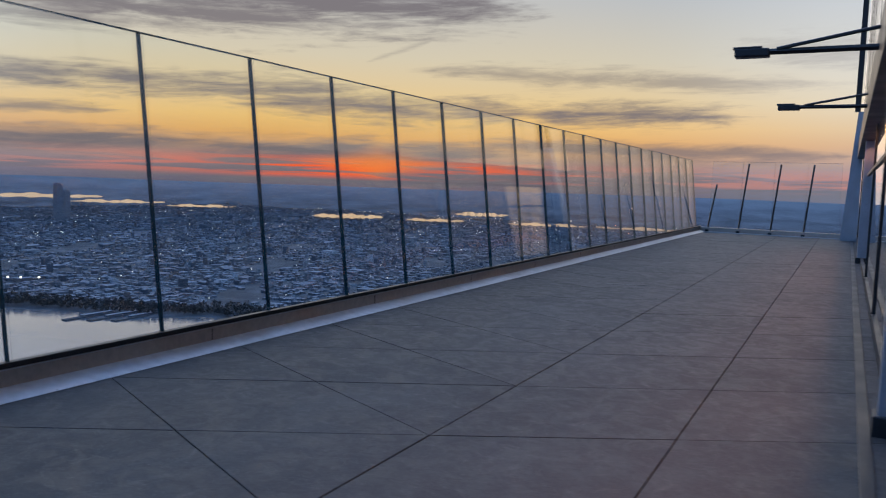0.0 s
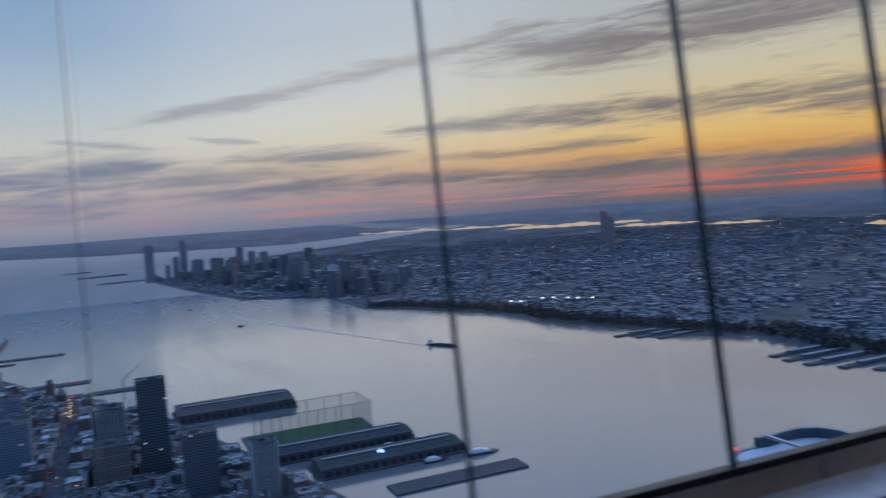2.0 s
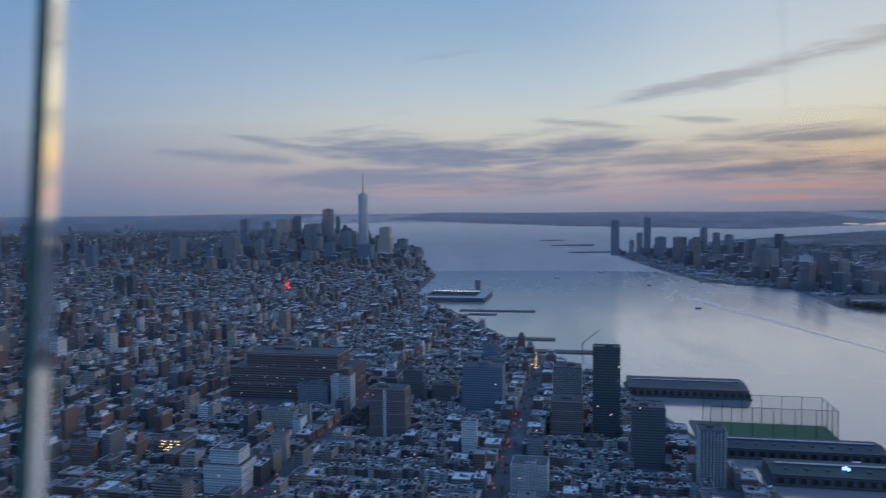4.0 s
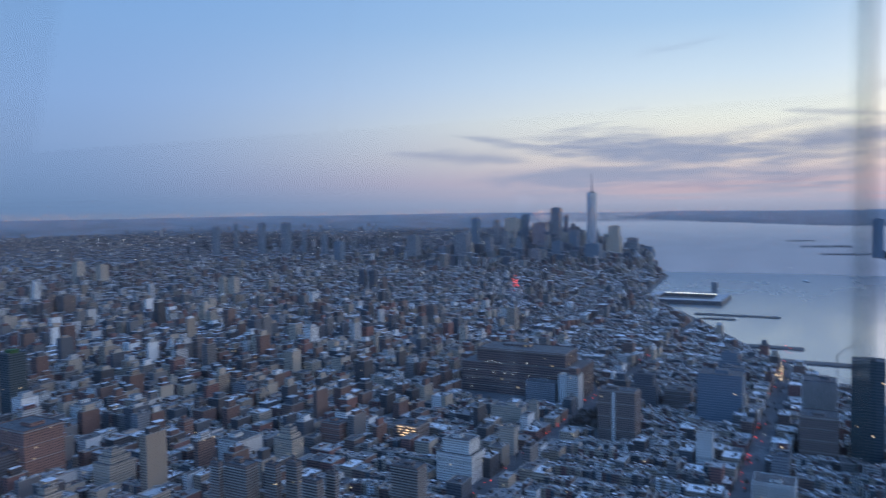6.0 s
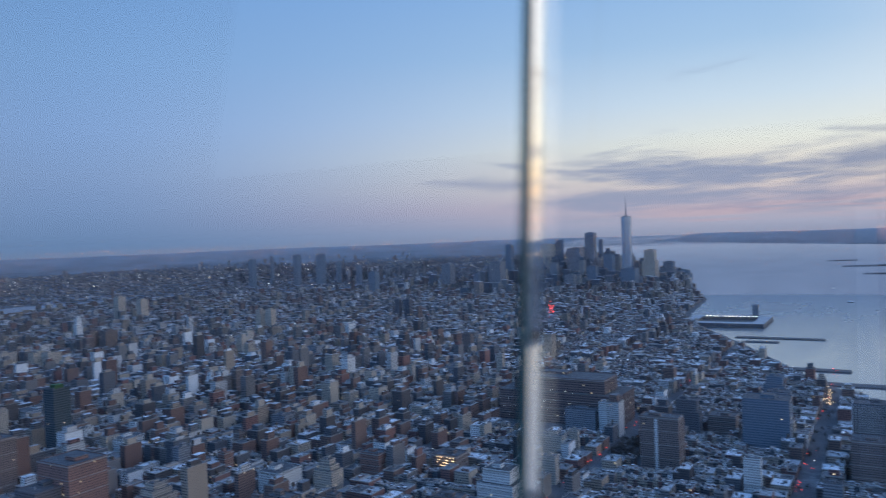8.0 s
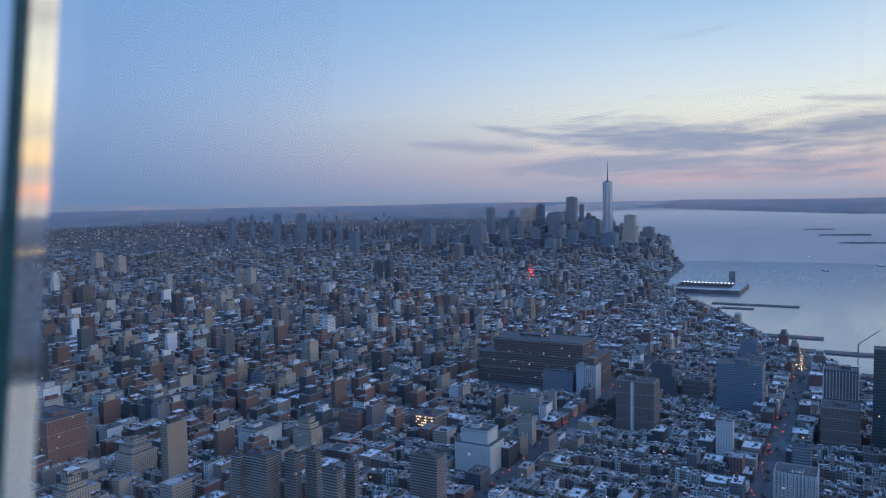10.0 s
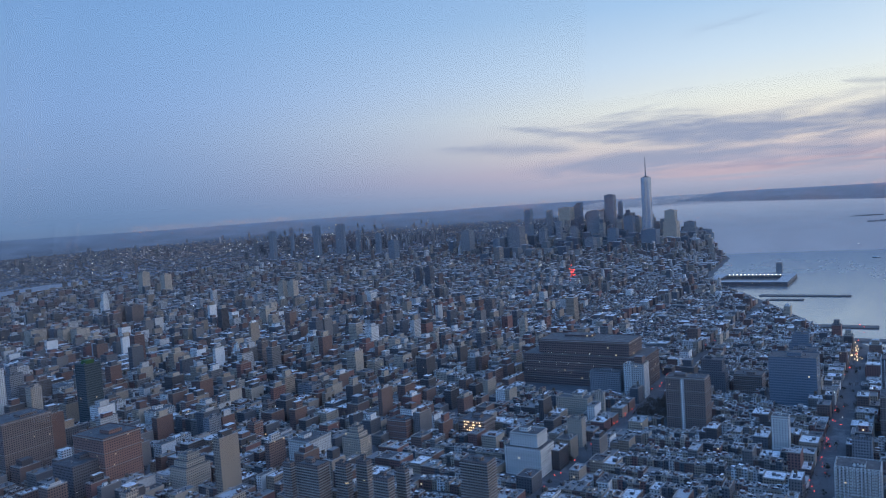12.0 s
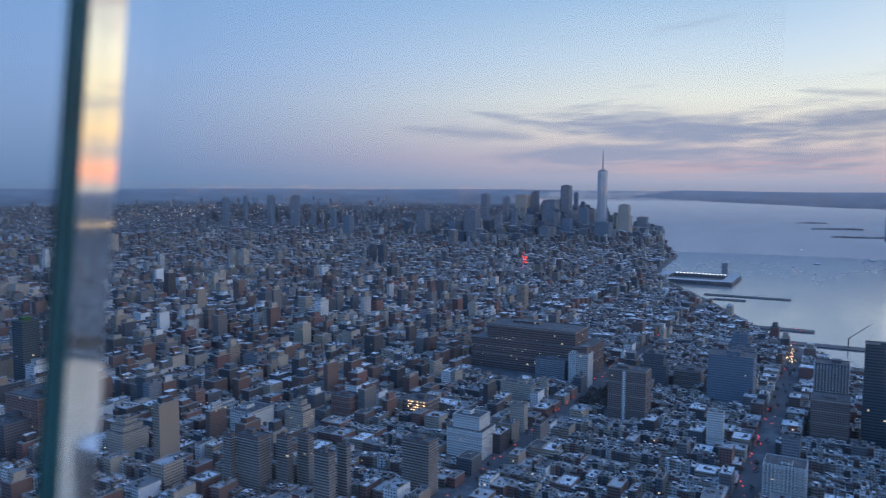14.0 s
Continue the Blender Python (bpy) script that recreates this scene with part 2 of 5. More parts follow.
def ground_material():
    m, n = material("city_ground")
    where = n.add("ShaderNodeNewGeometry").outputs["Position"]
    a, b = n.noise(where, 0.012, 6.0, 0.75), n.noise(where, 0.0025, 4.0)
    col = n.ramp(a, [(0.35, (0.04, 0.045, 0.052, 1)), (0.52, (0.07, 0.075, 0.083, 1)), (0.62, (0.14, 0.14, 0.147, 1)), (0.72, (0.06, 0.065, 0.06, 1))])
    col = n.mix(n.step(b, 0.4, 0.65, 0.0, 0.5), col, (0.075, 0.082, 0.09, 1))
    y = n.add("ShaderNodeSeparateXYZ", {0: where}).outputs[1]
    yard = n.ramp(n.noise(where, 0.006, 5.0, 0.7), [(0.40, (0.05, 0.055, 0.06, 1)), (0.52, (0.085, 0.09, 0.096, 1)), (0.66, (0.135, 0.138, 0.145, 1))])
    col = n.mix(n.step(y, 700.0, 1200.0), col, yard)
    finish(n, col, 0.9)
    return m


def water_material():
    m, n = material("river_water")
    where = n.add("ShaderNodeNewGeometry").outputs["Position"]
    p = n.add("ShaderNodeSeparateXYZ", {0: where}).outputs
    v = n.xyz(n.math("MULTIPLY", p[0], 0.05), n.math("MULTIPLY", p[1], 0.09), 0.0)
    w1 = n.noise(v, 1.0, 5.0, 0.6, 0.5)
    slick = n.noise(n.xyz(n.math("MULTIPLY", p[0], 0.0011), n.math("MULTIPLY", p[1], 0.004), 2.0), 1.0, 4.0, 0.6, 1.0)
    x, y = n.math("SUBTRACT", p[0], EYE.x), n.math("SUBTRACT", p[1], EYE.y)
    chop = n.step(n.math("SQRT", n.math("ADD", n.math("MULTIPLY", x, x), n.math("MULTIPLY", y, y))), 1200.0, 3900.0, 0.0, 0.17)
    ripple = n.math("MULTIPLY", w1, n.math("SUBTRACT", 1.0, n.math("MULTIPLY", chop, 5.88)))
    finish(n, (0.19, 0.19, 0.196, 1), n.math("ADD", chop, n.step(slick, 0.35, 0.65, 0.09, 0.17)), 0.0, ripple, 0.05, 0.6, **{"IOR": 1.8})
    return m


def backdrop_material(name, near, far, speck, gloss, veil=0.0, east=None):
    """The distance: land or water, its fading into the horizon's haze painted as emission."""
    m, n = material(name)
    where = n.add("ShaderNodeNewGeometry").outputs["Position"]
    p = n.add("ShaderNodeSeparateXYZ", {0: where}).outputs
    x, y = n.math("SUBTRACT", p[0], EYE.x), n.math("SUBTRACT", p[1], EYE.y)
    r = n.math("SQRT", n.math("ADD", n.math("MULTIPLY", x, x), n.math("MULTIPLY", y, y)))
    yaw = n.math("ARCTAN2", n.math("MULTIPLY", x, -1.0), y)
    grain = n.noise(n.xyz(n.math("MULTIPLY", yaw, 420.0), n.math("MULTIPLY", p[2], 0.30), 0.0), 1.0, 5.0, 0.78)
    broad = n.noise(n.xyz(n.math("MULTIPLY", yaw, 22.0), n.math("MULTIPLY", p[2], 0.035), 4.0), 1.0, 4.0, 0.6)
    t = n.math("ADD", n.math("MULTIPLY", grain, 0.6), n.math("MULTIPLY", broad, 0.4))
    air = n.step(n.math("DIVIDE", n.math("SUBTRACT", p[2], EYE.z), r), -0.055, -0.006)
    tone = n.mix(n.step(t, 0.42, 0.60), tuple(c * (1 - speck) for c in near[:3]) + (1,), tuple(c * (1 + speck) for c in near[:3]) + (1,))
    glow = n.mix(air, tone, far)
    if east:      # the eastern river mirrors the sky's darker half, painted as a darker glow
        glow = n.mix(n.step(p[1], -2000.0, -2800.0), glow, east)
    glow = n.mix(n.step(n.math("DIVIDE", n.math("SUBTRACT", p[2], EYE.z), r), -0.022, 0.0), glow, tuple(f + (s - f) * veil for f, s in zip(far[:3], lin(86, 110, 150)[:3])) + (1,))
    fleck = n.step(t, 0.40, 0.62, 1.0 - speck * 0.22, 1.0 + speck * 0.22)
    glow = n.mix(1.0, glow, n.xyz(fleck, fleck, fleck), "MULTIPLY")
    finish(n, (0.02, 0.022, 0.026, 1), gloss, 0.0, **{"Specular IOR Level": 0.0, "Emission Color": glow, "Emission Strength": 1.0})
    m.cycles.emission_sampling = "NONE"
    return m


STONE = stone_material()
# Emission paints the haze over land and the mirrored sky on water.
FAR_LAND = backdrop_material("far_land_painted_haze", lin(58, 72, 99), lin(72, 93, 130), 0.6, 0.9, 0.6)
FAR_WATER = backdrop_material("far_water_painted_haze", lin(100, 117, 150), lin(132, 145, 173), 0.06, 0.9, east=lin(80, 98, 132))
# Warm emission in place of the sunset mirrored in far water.
POND = backdrop_material("far_water_painted_sheen", lin(220, 186, 150), lin(190, 174, 158), 0.05, 0.9)
GLASS = glass_material("laminated_glass", (0.965, 0.985, 0.985, 1), 1.4)
EDGE_DARK = plain("glass_edge_teal", (0.004, 0.10, 0.14, 1), 0.6, 0.0, 40.0, 0.3, 0.02)
# Near-black teal paints the edge's dark look as seen from behind.
EDGE_SHADE = plain("painted_edge_shade", (0.010, 0.045, 0.06, 1), 0.2, 0.0, 40.0, 0.3, 0.02)
EDGE_BRIGHT = plain("polished_glass_edge", (0.88, 0.89, 0.88, 1), 0.05, 0.85, 6.0, 0.05, 0.012)


def silicone_material():
    m, n = material("teal_silicone")
    clear = n.add("ShaderNodeBsdfTransparent", {"Color": (0.90, 0.94, 0.95, 1)})
    body = n.add("ShaderNodeBsdfPrincipled", {"Base Color": (0.012, 0.09, 0.12, 1), "Roughness": 0.25})
    n.put(n.add("ShaderNodeOutputMaterial").inputs[0], n.add("ShaderNodeMixShader", {0: 0.1, 1: clear, 2: body}))
    return m


SILICONE = silicone_material()
GASKET = plain("black_gasket", (0.012, 0.013, 0.016, 1), 0.45)
KERB_METAL = plain("bronze_kerb_metal", (0.50, 0.44, 0.39, 1), 0.5, 0.8, 18.0, 0.2, 0.05)
STEEL = plain("brushed_steel_strip", (0.54, 0.55, 0.57, 1), 0.42, 0.8, 9.0, 0.25, 0.08)
DARK_METAL = plain("dark_painted_steel", (0.03, 0.033, 0.038, 1), 0.4, 0.3)
GREY_METAL = plain("grey_blue_aluminium", (0.42, 0.47, 0.55, 1), 0.4, 0.7)
WINDOW = glass_material("facade_glass", (0.62, 0.58, 0.54, 1), 2.0)
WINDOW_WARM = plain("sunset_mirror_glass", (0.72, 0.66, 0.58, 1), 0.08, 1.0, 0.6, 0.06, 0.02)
WARM_WALL = plain("warm_interior_wall", (0.035, 0.026, 0.02, 1), 0.8)
GROUND = ground_material()
WATER_MAT = water_material()
BRICKS = [(0.0, (0.18, 0.105, 0.09, 1)), (0.12, (0.36, 0.285, 0.225, 1)), (0.25, (0.20, 0.19, 0.19, 1)), (0.37, (0.085, 0.078, 0.082, 1)), (0.48, (0.47, 0.395, 0.32, 1)),
          (0.58, (0.21, 0.135, 0.115, 1)), (0.69, (0.56, 0.55, 0.54, 1)), (0.76, (0.11, 0.12, 0.14, 1)), (0.88, (0.80, 0.80, 0.80, 1)), (0.93, (0.245, 0.12, 0.105, 1))]
TOWERS = [(0.0, (0.12, 0.14, 0.17, 1)), (0.3, (0.19, 0.20, 0.21, 1)), (0.5, (0.27, 0.23, 0.20, 1)), (0.65, (0.09, 0.105, 0.13, 1)), (0.87, (0.36, 0.34, 0.31, 1))]


def one(color):
    return [(0.0, color)]


DARKGLASS = facade_material("dark_glass_tower", one((0.06, 0.085, 0.10, 1)), 3.9, 1.6, 0.8, 0.002, 0.05, (0.04, 0.06, 0.07, 1))
BLUEGLASS = facade_material("blue_glass_tower", one((0.19, 0.235, 0.29, 1)), 3.9, 1.8, 0.7, 0.002, 0.08, (0.10, 0.14, 0.18, 1))
SPIREGLASS = plain("pale_mirror_glass", (0.44, 0.49, 0.56, 1), 0.22, 0.75, 0.02, 0.15, 0.02)
DARK = facade_material("dark_masonry", one((0.125, 0.13, 0.148, 1)), 3.6, 2.4, 0.5, 0.004)
BRICK = facade_material("red_brick", one((0.30, 0.165, 0.135, 1)), 3.3, 2.8, 0.42, 0.004)
BROWN = facade_material("brown_brick", one((0.22, 0.17, 0.155, 1)), 3.0, 2.6, 0.5, 0.004)
TAN = facade_material("tan_brick", one((0.54, 0.46, 0.38, 1)), 3.3, 2.6, 0.42, 0.003)
WHITE = facade_material("white_masonry", one((0.76, 0.76, 0.75, 1)), 3.2, 2.8, 0.42, 0.003)
GREY = facade_material("grey_concrete", one((0.26, 0.28, 0.31, 1)), 3.5, 2.4, 0.5, 0.003)
CITY = facade_material("city_facades", BRICKS, party=0.7)
# The city bricks with distance haze mixed into walls and roofs.
CITY_FAR = facade_material("haze_tinted_facades", [(p, tuple(0.6 * c + 0.06 for c in q[:3]) + (1,)) for p, q in BRICKS], roofs=0.6, lit=0.002)
REDBROWN = facade_material("weathered_red_brick", one((0.17, 0.122, 0.115, 1)), 4.2, 3.0, 0.6, 0.004)
COPING = plain("stone_coping", (0.30, 0.285, 0.27, 1), 0.8, 0.0, 0.4, 0.4)
TANK_WOOD = plain("weathered_tank_wood", (0.11, 0.08, 0.06, 1), 0.85, 0.0, 1.0, 0.35)
# Narrow tones and levelled roofs stand in for haze over the suburbs.
MUTED = [(0.0, (0.15, 0.157, 0.18, 1)), (0.25, (0.26, 0.25, 0.26, 1)), (0.45, (0.11, 0.12, 0.14, 1)), (0.6, (0.20, 0.165, 0.16, 1)), (0.72, (0.36, 0.36, 0.37, 1)), (0.84, (0.13, 0.15, 0.17, 1)), (0.95, (0.6, 0.6, 0.61, 1))]
SUBURB = facade_material("suburban_facades", MUTED, lit=0.002, roofs=0.2)
TOWER = facade_material("tower_facades", TOWERS, 3.8, 3.0, 0.6, 0.003, 0.06, (0.09, 0.11, 0.14, 1))


PIER = plain("pier_timber", (0.075, 0.075, 0.079, 1), 0.85, 0.0, 0.3)
ROOF_GREY = plain("grey_sheet_roof", (0.042, 0.049, 0.056, 1), 0.85, 0.0, 0.2, 0.35)
ROOF_GREEN = plain("green_sheet_roof", (0.034, 0.050, 0.046, 1), 0.85, 0.0, 0.2, 0.35)
TURF = plain("green_turf", (0.04, 0.10, 0.035, 1), 0.9, 0.0, 0.2, 0.35)
WHITE_PAINT = plain("white_paint", (0.75, 0.76, 0.78, 1), 0.4, 0.0, 1.0, 0.1)
WAKE = plain("wake_water", (0.36, 0.36, 0.36, 1), 0.35, 0.0, 0.03, 0.2)
LAMP_WHITE = lamp_material("white_lamps", (1.0, 0.93, 0.80, 1), 2.5)
LAMP_WARM = lamp_material("amber_lamps", (1.0, 0.68, 0.38, 1), 2.0)
INNER_LAMP = lamp_material("warm_strip_light", (1.0, 0.44, 0.22, 1), 170.0, True)
LAMP_BLUE = lamp_material("blue_lamps", (0.2, 0.35, 1.0, 1), 4.0)
TWIG = plain("bare_twigs", (0.055, 0.045, 0.04, 1), 0.9, 0.0, 0.5)
LAMP_RED = lamp_material("red_lamps", (1.0, 0.09, 0.08, 1), 1.8)


def net_material():
    m, n = material("fine_net")
    clear = n.add("ShaderNodeBsdfTransparent", {"Color": (1, 1, 1, 1)})
    thread = n.add("ShaderNodeBsdfDiffuse", {"Color": (0.10, 0.16, 0.13, 1)})
    n.put(n.add("ShaderNodeOutputMaterial").inputs[0], n.add("ShaderNodeMixShader", {0: 0.16, 1: clear, 2: thread}))
    return m


NET = net_material()


# ---- building helpers ----
def part(name, bm, mat, parent=None, label=""):
    me = bpy.data.meshes.new(name)
    bm.to_mesh(me)
    bm.free()
    me.materials.append(mat)
    ob = new(name, me)
    if parent is not None:
        ob.parent = parent
    if label:
        ob["label"] = label
    return ob


def box_into(bm, x0, x1, y0, y1, z0, z1, bevel=0.0, m=None):
    made = bmesh.ops.create_cube(bm, size=1.0)["verts"]
    for v in made:
        v.co = Vector((x0 + (v.co.x + 0.5) * (x1 - x0), y0 + (v.co.y + 0.5) * (y1 - y0), z0 + (v.co.z + 0.5) * (z1 - z0)))
        if m is not None:
            v.co = m @ v.co
    if bevel:
        edges = {e for v in made for e in v.link_edges}
        bmesh.ops.bevel(bm, geom=list(edges), offset=bevel, segments=2, affect="EDGES", profile=0.5)
    return bm


def box(x0, x1, y0, y1, z0, z1, bevel=0.0, m=None):
    return box_into(bmesh.new(), x0, x1, y0, y1, z0, z1, bevel, m)


def prism(points, z0, z1):
    bm = bmesh.new()
    low, high = [bm.verts.new((x, y, z0)) for x, y in points], [bm.verts.new((x, y, z1)) for x, y in points]
    bm.faces.new(low[::-1]), bm.faces.new(high)
    for i in range(len(points)):
        j = (i + 1) % len(points)
        bm.faces.new((low[i], low[j], high[j], high[i]))
    bmesh.ops.recalc_face_normals(bm, faces=bm.faces)
    return bm


def tube_into(bm, a, b, r, sides=8):
    a, b = Vector(a), Vector(b)
    m = Matrix.Translation((a + b) / 2) @ (b - a).to_track_quat("Z", "Y").to_matrix().to_4x4()
    bmesh.ops.create_cone(bm, cap_ends=True, segments=sides, radius1=r, radius2=r, depth=(b - a).length, matrix=m)
    return bm


def empty(name, x=0, y=0, z=0):
    ob = new(name)
    ob.location = (x, y, z)
    return ob


# The land curves up gently past 4 km, so that all the distance to the horizon lies within 4.9 km.
def distant(co):
    """Array of places (n, 3), drawn in along the line of sight beyond 4 km."""
    eye = np.array(EYE)
    d = co - eye
    r = np.hypot(d[:, 0], d[:, 1])
    g = np.where(r > 4000.0, 4000.0 + 880.0 * (1.0 - np.exp(-np.maximum(r - 4000.0, 0.0) / 880.0)), r)
    return eye + d * (g / np.maximum(r, 1e-6))[:, None]


def mesh_from(name, verts, faces, mat, smooth=False):
    """verts (n, 3), faces (m, 4) arrays of quads."""
    me = bpy.data.meshes.new(name)
    me.vertices.add(len(verts)), me.loops.add(faces.size), me.polygons.add(len(faces))
    me.vertices.foreach_set("co", np.asarray(verts, dtype=np.float32).ravel())
    me.loops.foreach_set("vertex_index", faces.astype(np.int32).ravel())
    me.polygons.foreach_set("loop_start", np.arange(0, faces.size, faces.shape[1], dtype=np.int32))
    me.update(calc_edges=True)
    me.materials.append(mat)
    if smooth:
        me.shade_smooth()
    else:
        me.shade_flat()
    return new(name, me)


# ---- the land and the water ----
MANHATTAN = [(-5580, -1640), (-5200, -1150), (-4434, -973), (-3680, -740), (-3092, -690), (-2800, -633), (-2347, -400), (-1928, -205), (-1715, -90), (-1500, 40),
             (-1287, 106), (-900, 230), (0, 330), (1500, 400), (9000, 700), (9000, -2600), (300, -2750), (-1290, -3560), (-2690, -4200), (-3120, -4160), (-3900, -3300),
             (-4340, -2680), (-5200, -1900)]
JERSEY = [(-9000, 2500), (-7500, 1200), (-6300, 700), (-5400, 150), (-4022, 371), (-3465, 480), (-3202, 790), (-2658, 800), (-2530, 900), (-2163, 1085), (-1901, 1095),
          (-1442, 1250), (-1344, 1340), (-1104, 1290), (-939, 1340), (-830, 1500), (-600, 1750), (0, 2000), (3000, 2600), (12000, 3500), (90000, 20000), (90000, 90000), (-90000, 90000),
          (-90000, 20000), (-14000, 6500)]
STATEN = [(-18800, -5200), (-12500, -400), (-10800, 2200), (-14000, 5500), (-90000, 19000), (-90000, -16000)]
BROOKLYN = [(9000, -3600), (1000, -3500), (-1290, -4200), (-2690, -4620), (-3230, -4350), (-4110, -3345), (-4900, -2500), (-5900, -2500), (-7000, -2700), (-9000, -3800),
            (-14000, -6000), (-19000, -7500), (-90000, -26000), (-90000, -90000), (90000, -90000), (90000, -5000)]
LIBERTY = [(-7300, -480), (-7500, -480), (-7650, -250), (-7400, -230)]
ELLIS = [(-6350, -330), (-6600, -330), (-6750, 40), (-6450, 40)]
SHOAL = [(-5480, -150), (-5640, -150), (-5760, 200), (-5500, 200)]


def inside(poly, x, y):
    """Signed distance to the polygon's edge, positive within."""
    best, odd = np.full(x.shape, 1e12), np.zeros(x.shape, bool)
    for (ax, ay), (bx, by) in zip(poly, poly[1:] + poly[:1]):
        ex, ey = bx - ax, by - ay
        t = np.clip(((x - ax) * ex + (y - ay) * ey) / (ex * ex + ey * ey), 0, 1)
        best = np.minimum(best, (x - ax - t * ex) ** 2 + (y - ay - t * ey) ** 2)
        cross = (ay > y) != (by > y)
        with np.errstate(divide="ignore", invalid="ignore"):
            odd ^= cross & (x < (bx - ax) * (y - ay) / (by - ay if by != ay else 1e-9) + ax)
    return np.where(odd, 1, -1) * np.sqrt(best)


def polar(radii, steps):
    a = np.linspace(0, 2 * np.pi, steps, endpoint=False)
    r, t = np.meshgrid(radii, a, indexing="ij")
    x, y = EYE.x + r * np.sin(t), EYE.y + r * np.cos(t)
    i, j = np.meshgrid(np.arange(len(radii) - 1), np.arange(steps), indexing="ij")
    k = (j + 1) % steps
    faces = np.stack([i * steps + j, i * steps + k, (i + 1) * steps + k, (i + 1) * steps + j], -1).reshape(-1, 4)[:, ::-1]
    return x.ravel(), y.ravel(), faces


FAR_RINGS = np.concatenate([np.geomspace(4000, 8600, 90), np.geomspace(8600, 36000, 60)[1:]])


def make_land():
    zones = (("ground", np.geomspace(60, 4000, 190), GROUND, "dark built-up city land between the rivers", "structure"),
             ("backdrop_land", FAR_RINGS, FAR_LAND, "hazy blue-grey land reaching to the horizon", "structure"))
    for name, radii, mat, label, kind in zones:
        x, y, faces = polar(radii, 1000)
        d = np.max([inside(p, x, y) for p in (MANHATTAN, JERSEY, STATEN, BROOKLYN, LIBERTY, ELLIS, SHOAL)], axis=0)
        wave = np.sin(x * 0.004 + 1.3) * np.sin(y * 0.005) * 6
        r = np.hypot(x - EYE.x, y - EYE.y)
        hills = np.clip((r - 9000) / 20000, 0, 1) * 0.5 * (60 + 60 * np.sin(x * 0.00023 + y * 0.0001) + 30 * np.sin(y * 0.0007))
        z = WATER + np.clip((d + wave) * 0.25, -5, 2) + np.where(d > 300, hills, 0)
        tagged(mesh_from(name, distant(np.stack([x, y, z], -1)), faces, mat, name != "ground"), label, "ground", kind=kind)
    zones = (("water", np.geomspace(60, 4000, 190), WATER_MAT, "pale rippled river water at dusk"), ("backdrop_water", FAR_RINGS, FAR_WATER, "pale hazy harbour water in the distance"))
    for name, radii, mat, label in zones:
        x, y, faces = polar(radii, 1000)
        d = np.max([inside(p, x, y) for p in (MANHATTAN, JERSEY, STATEN, BROOKLYN)], axis=0)
        faces = faces[(d[faces] < 150).any(axis=1)]
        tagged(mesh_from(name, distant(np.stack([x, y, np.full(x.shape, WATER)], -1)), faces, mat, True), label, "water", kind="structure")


make_land()


def boxes(name, cx, cy, w, d, h, mat, base=None, turn=None):
    """One mesh of many upright blocks without floors."""
    n = len(cx)
    base = np.full(n, WATER + 1.0) if base is None else base
    sx, sy = np.array([-1, 1, 1, -1, -1, 1, 1, -1]) / 2, np.array([-1, -1, 1, 1, -1, -1, 1, 1]) / 2
    up = np.array([0, 0, 0, 0, 1, 1, 1, 1])
    lx, ly = w[:, None] * sx, d[:, None] * sy
    if turn is not None:
        c, s = np.cos(turn)[:, None], np.sin(turn)[:, None]
        lx, ly = lx * c - ly * s, lx * s + ly * c
    v = np.stack([cx[:, None] + lx, cy[:, None] + ly, base[:, None] + up * h[:, None]], -1).reshape(-1, 3)
    f = np.array([[0, 1, 5, 4], [1, 2, 6, 5], [2, 3, 7, 6], [3, 0, 4, 7], [4, 5, 6, 7]])
    faces = (np.arange(n)[:, None, None] * 8 + f).reshape(-1, 4)
    return mesh_from(name, distant(v), faces, mat)


# ---- the city: blocks of houses, too many to count ----
rng = np.random.default_rng(7)
TAKEN = []          # ground kept free for the houses that stand out: x, y, reach
AVENUES = [330, 150, -110, -385, -660, -935, -1210, -1490, -1650, -1790, -1930] + [-2130 - 200 * i for i in range(12)]


def lots():
    """Places, sizes and mean heights of the houses on the street grid."""
    rows = []
    for j in range(2, 70):
        x_street = -40 - 80.5 * j
        front, back = x_street - 9.0, x_street - 71.5
        for a, b in zip(AVENUES, AVENUES[1:]):
            xm, ym = x_street - 40, (a + b) / 2
            far = math.hypot(xm, ym) > 2900
            loft = math.exp(-(((xm + 1250) / 560) ** 2 + ((ym + 1080) / 360) ** 2))
            busy = 0.85 * loft + (0.35 if ym < -850 else 0.12)
            for side in (0, 1):
                y = a - 15
                while y - 6 > b + 15:
                    end = a - y < 26 or y - b < 46
                    if far:
                        w, d, mean = rng.choice([8, 10, 13, 16, 20]), rng.uniform(20, 30), 13.5
                    elif end:
                        w, d, mean = rng.uniform(9, 24), rng.uniform(24, 31), 17.5 + 14 * loft
                    elif rng.random() < busy:
                        w, d, mean = rng.choice([8, 12, 15, 18, 23]), rng.uniform(24, 30.5), 15 + 17 * loft
                    else:
                        w, d, mean = rng.choice([5.8, 6.2, 6.6, 7.4]), rng.uniform(13, 18), 12.5
                    w = min(w, y - b - 15)
                    rows.append((front - d / 2 if side == 0 else back + d / 2, y - w / 2, d, w * 0.985, mean))
                    y -= w
    return np.array(rows)


def clear_of(x, y, margin=0.0):
    keep = np.ones(len(x), bool)
    for tx, ty, reach in TAKEN:
        keep &= np.hypot(x - tx, y - ty) > reach + margin
    return keep


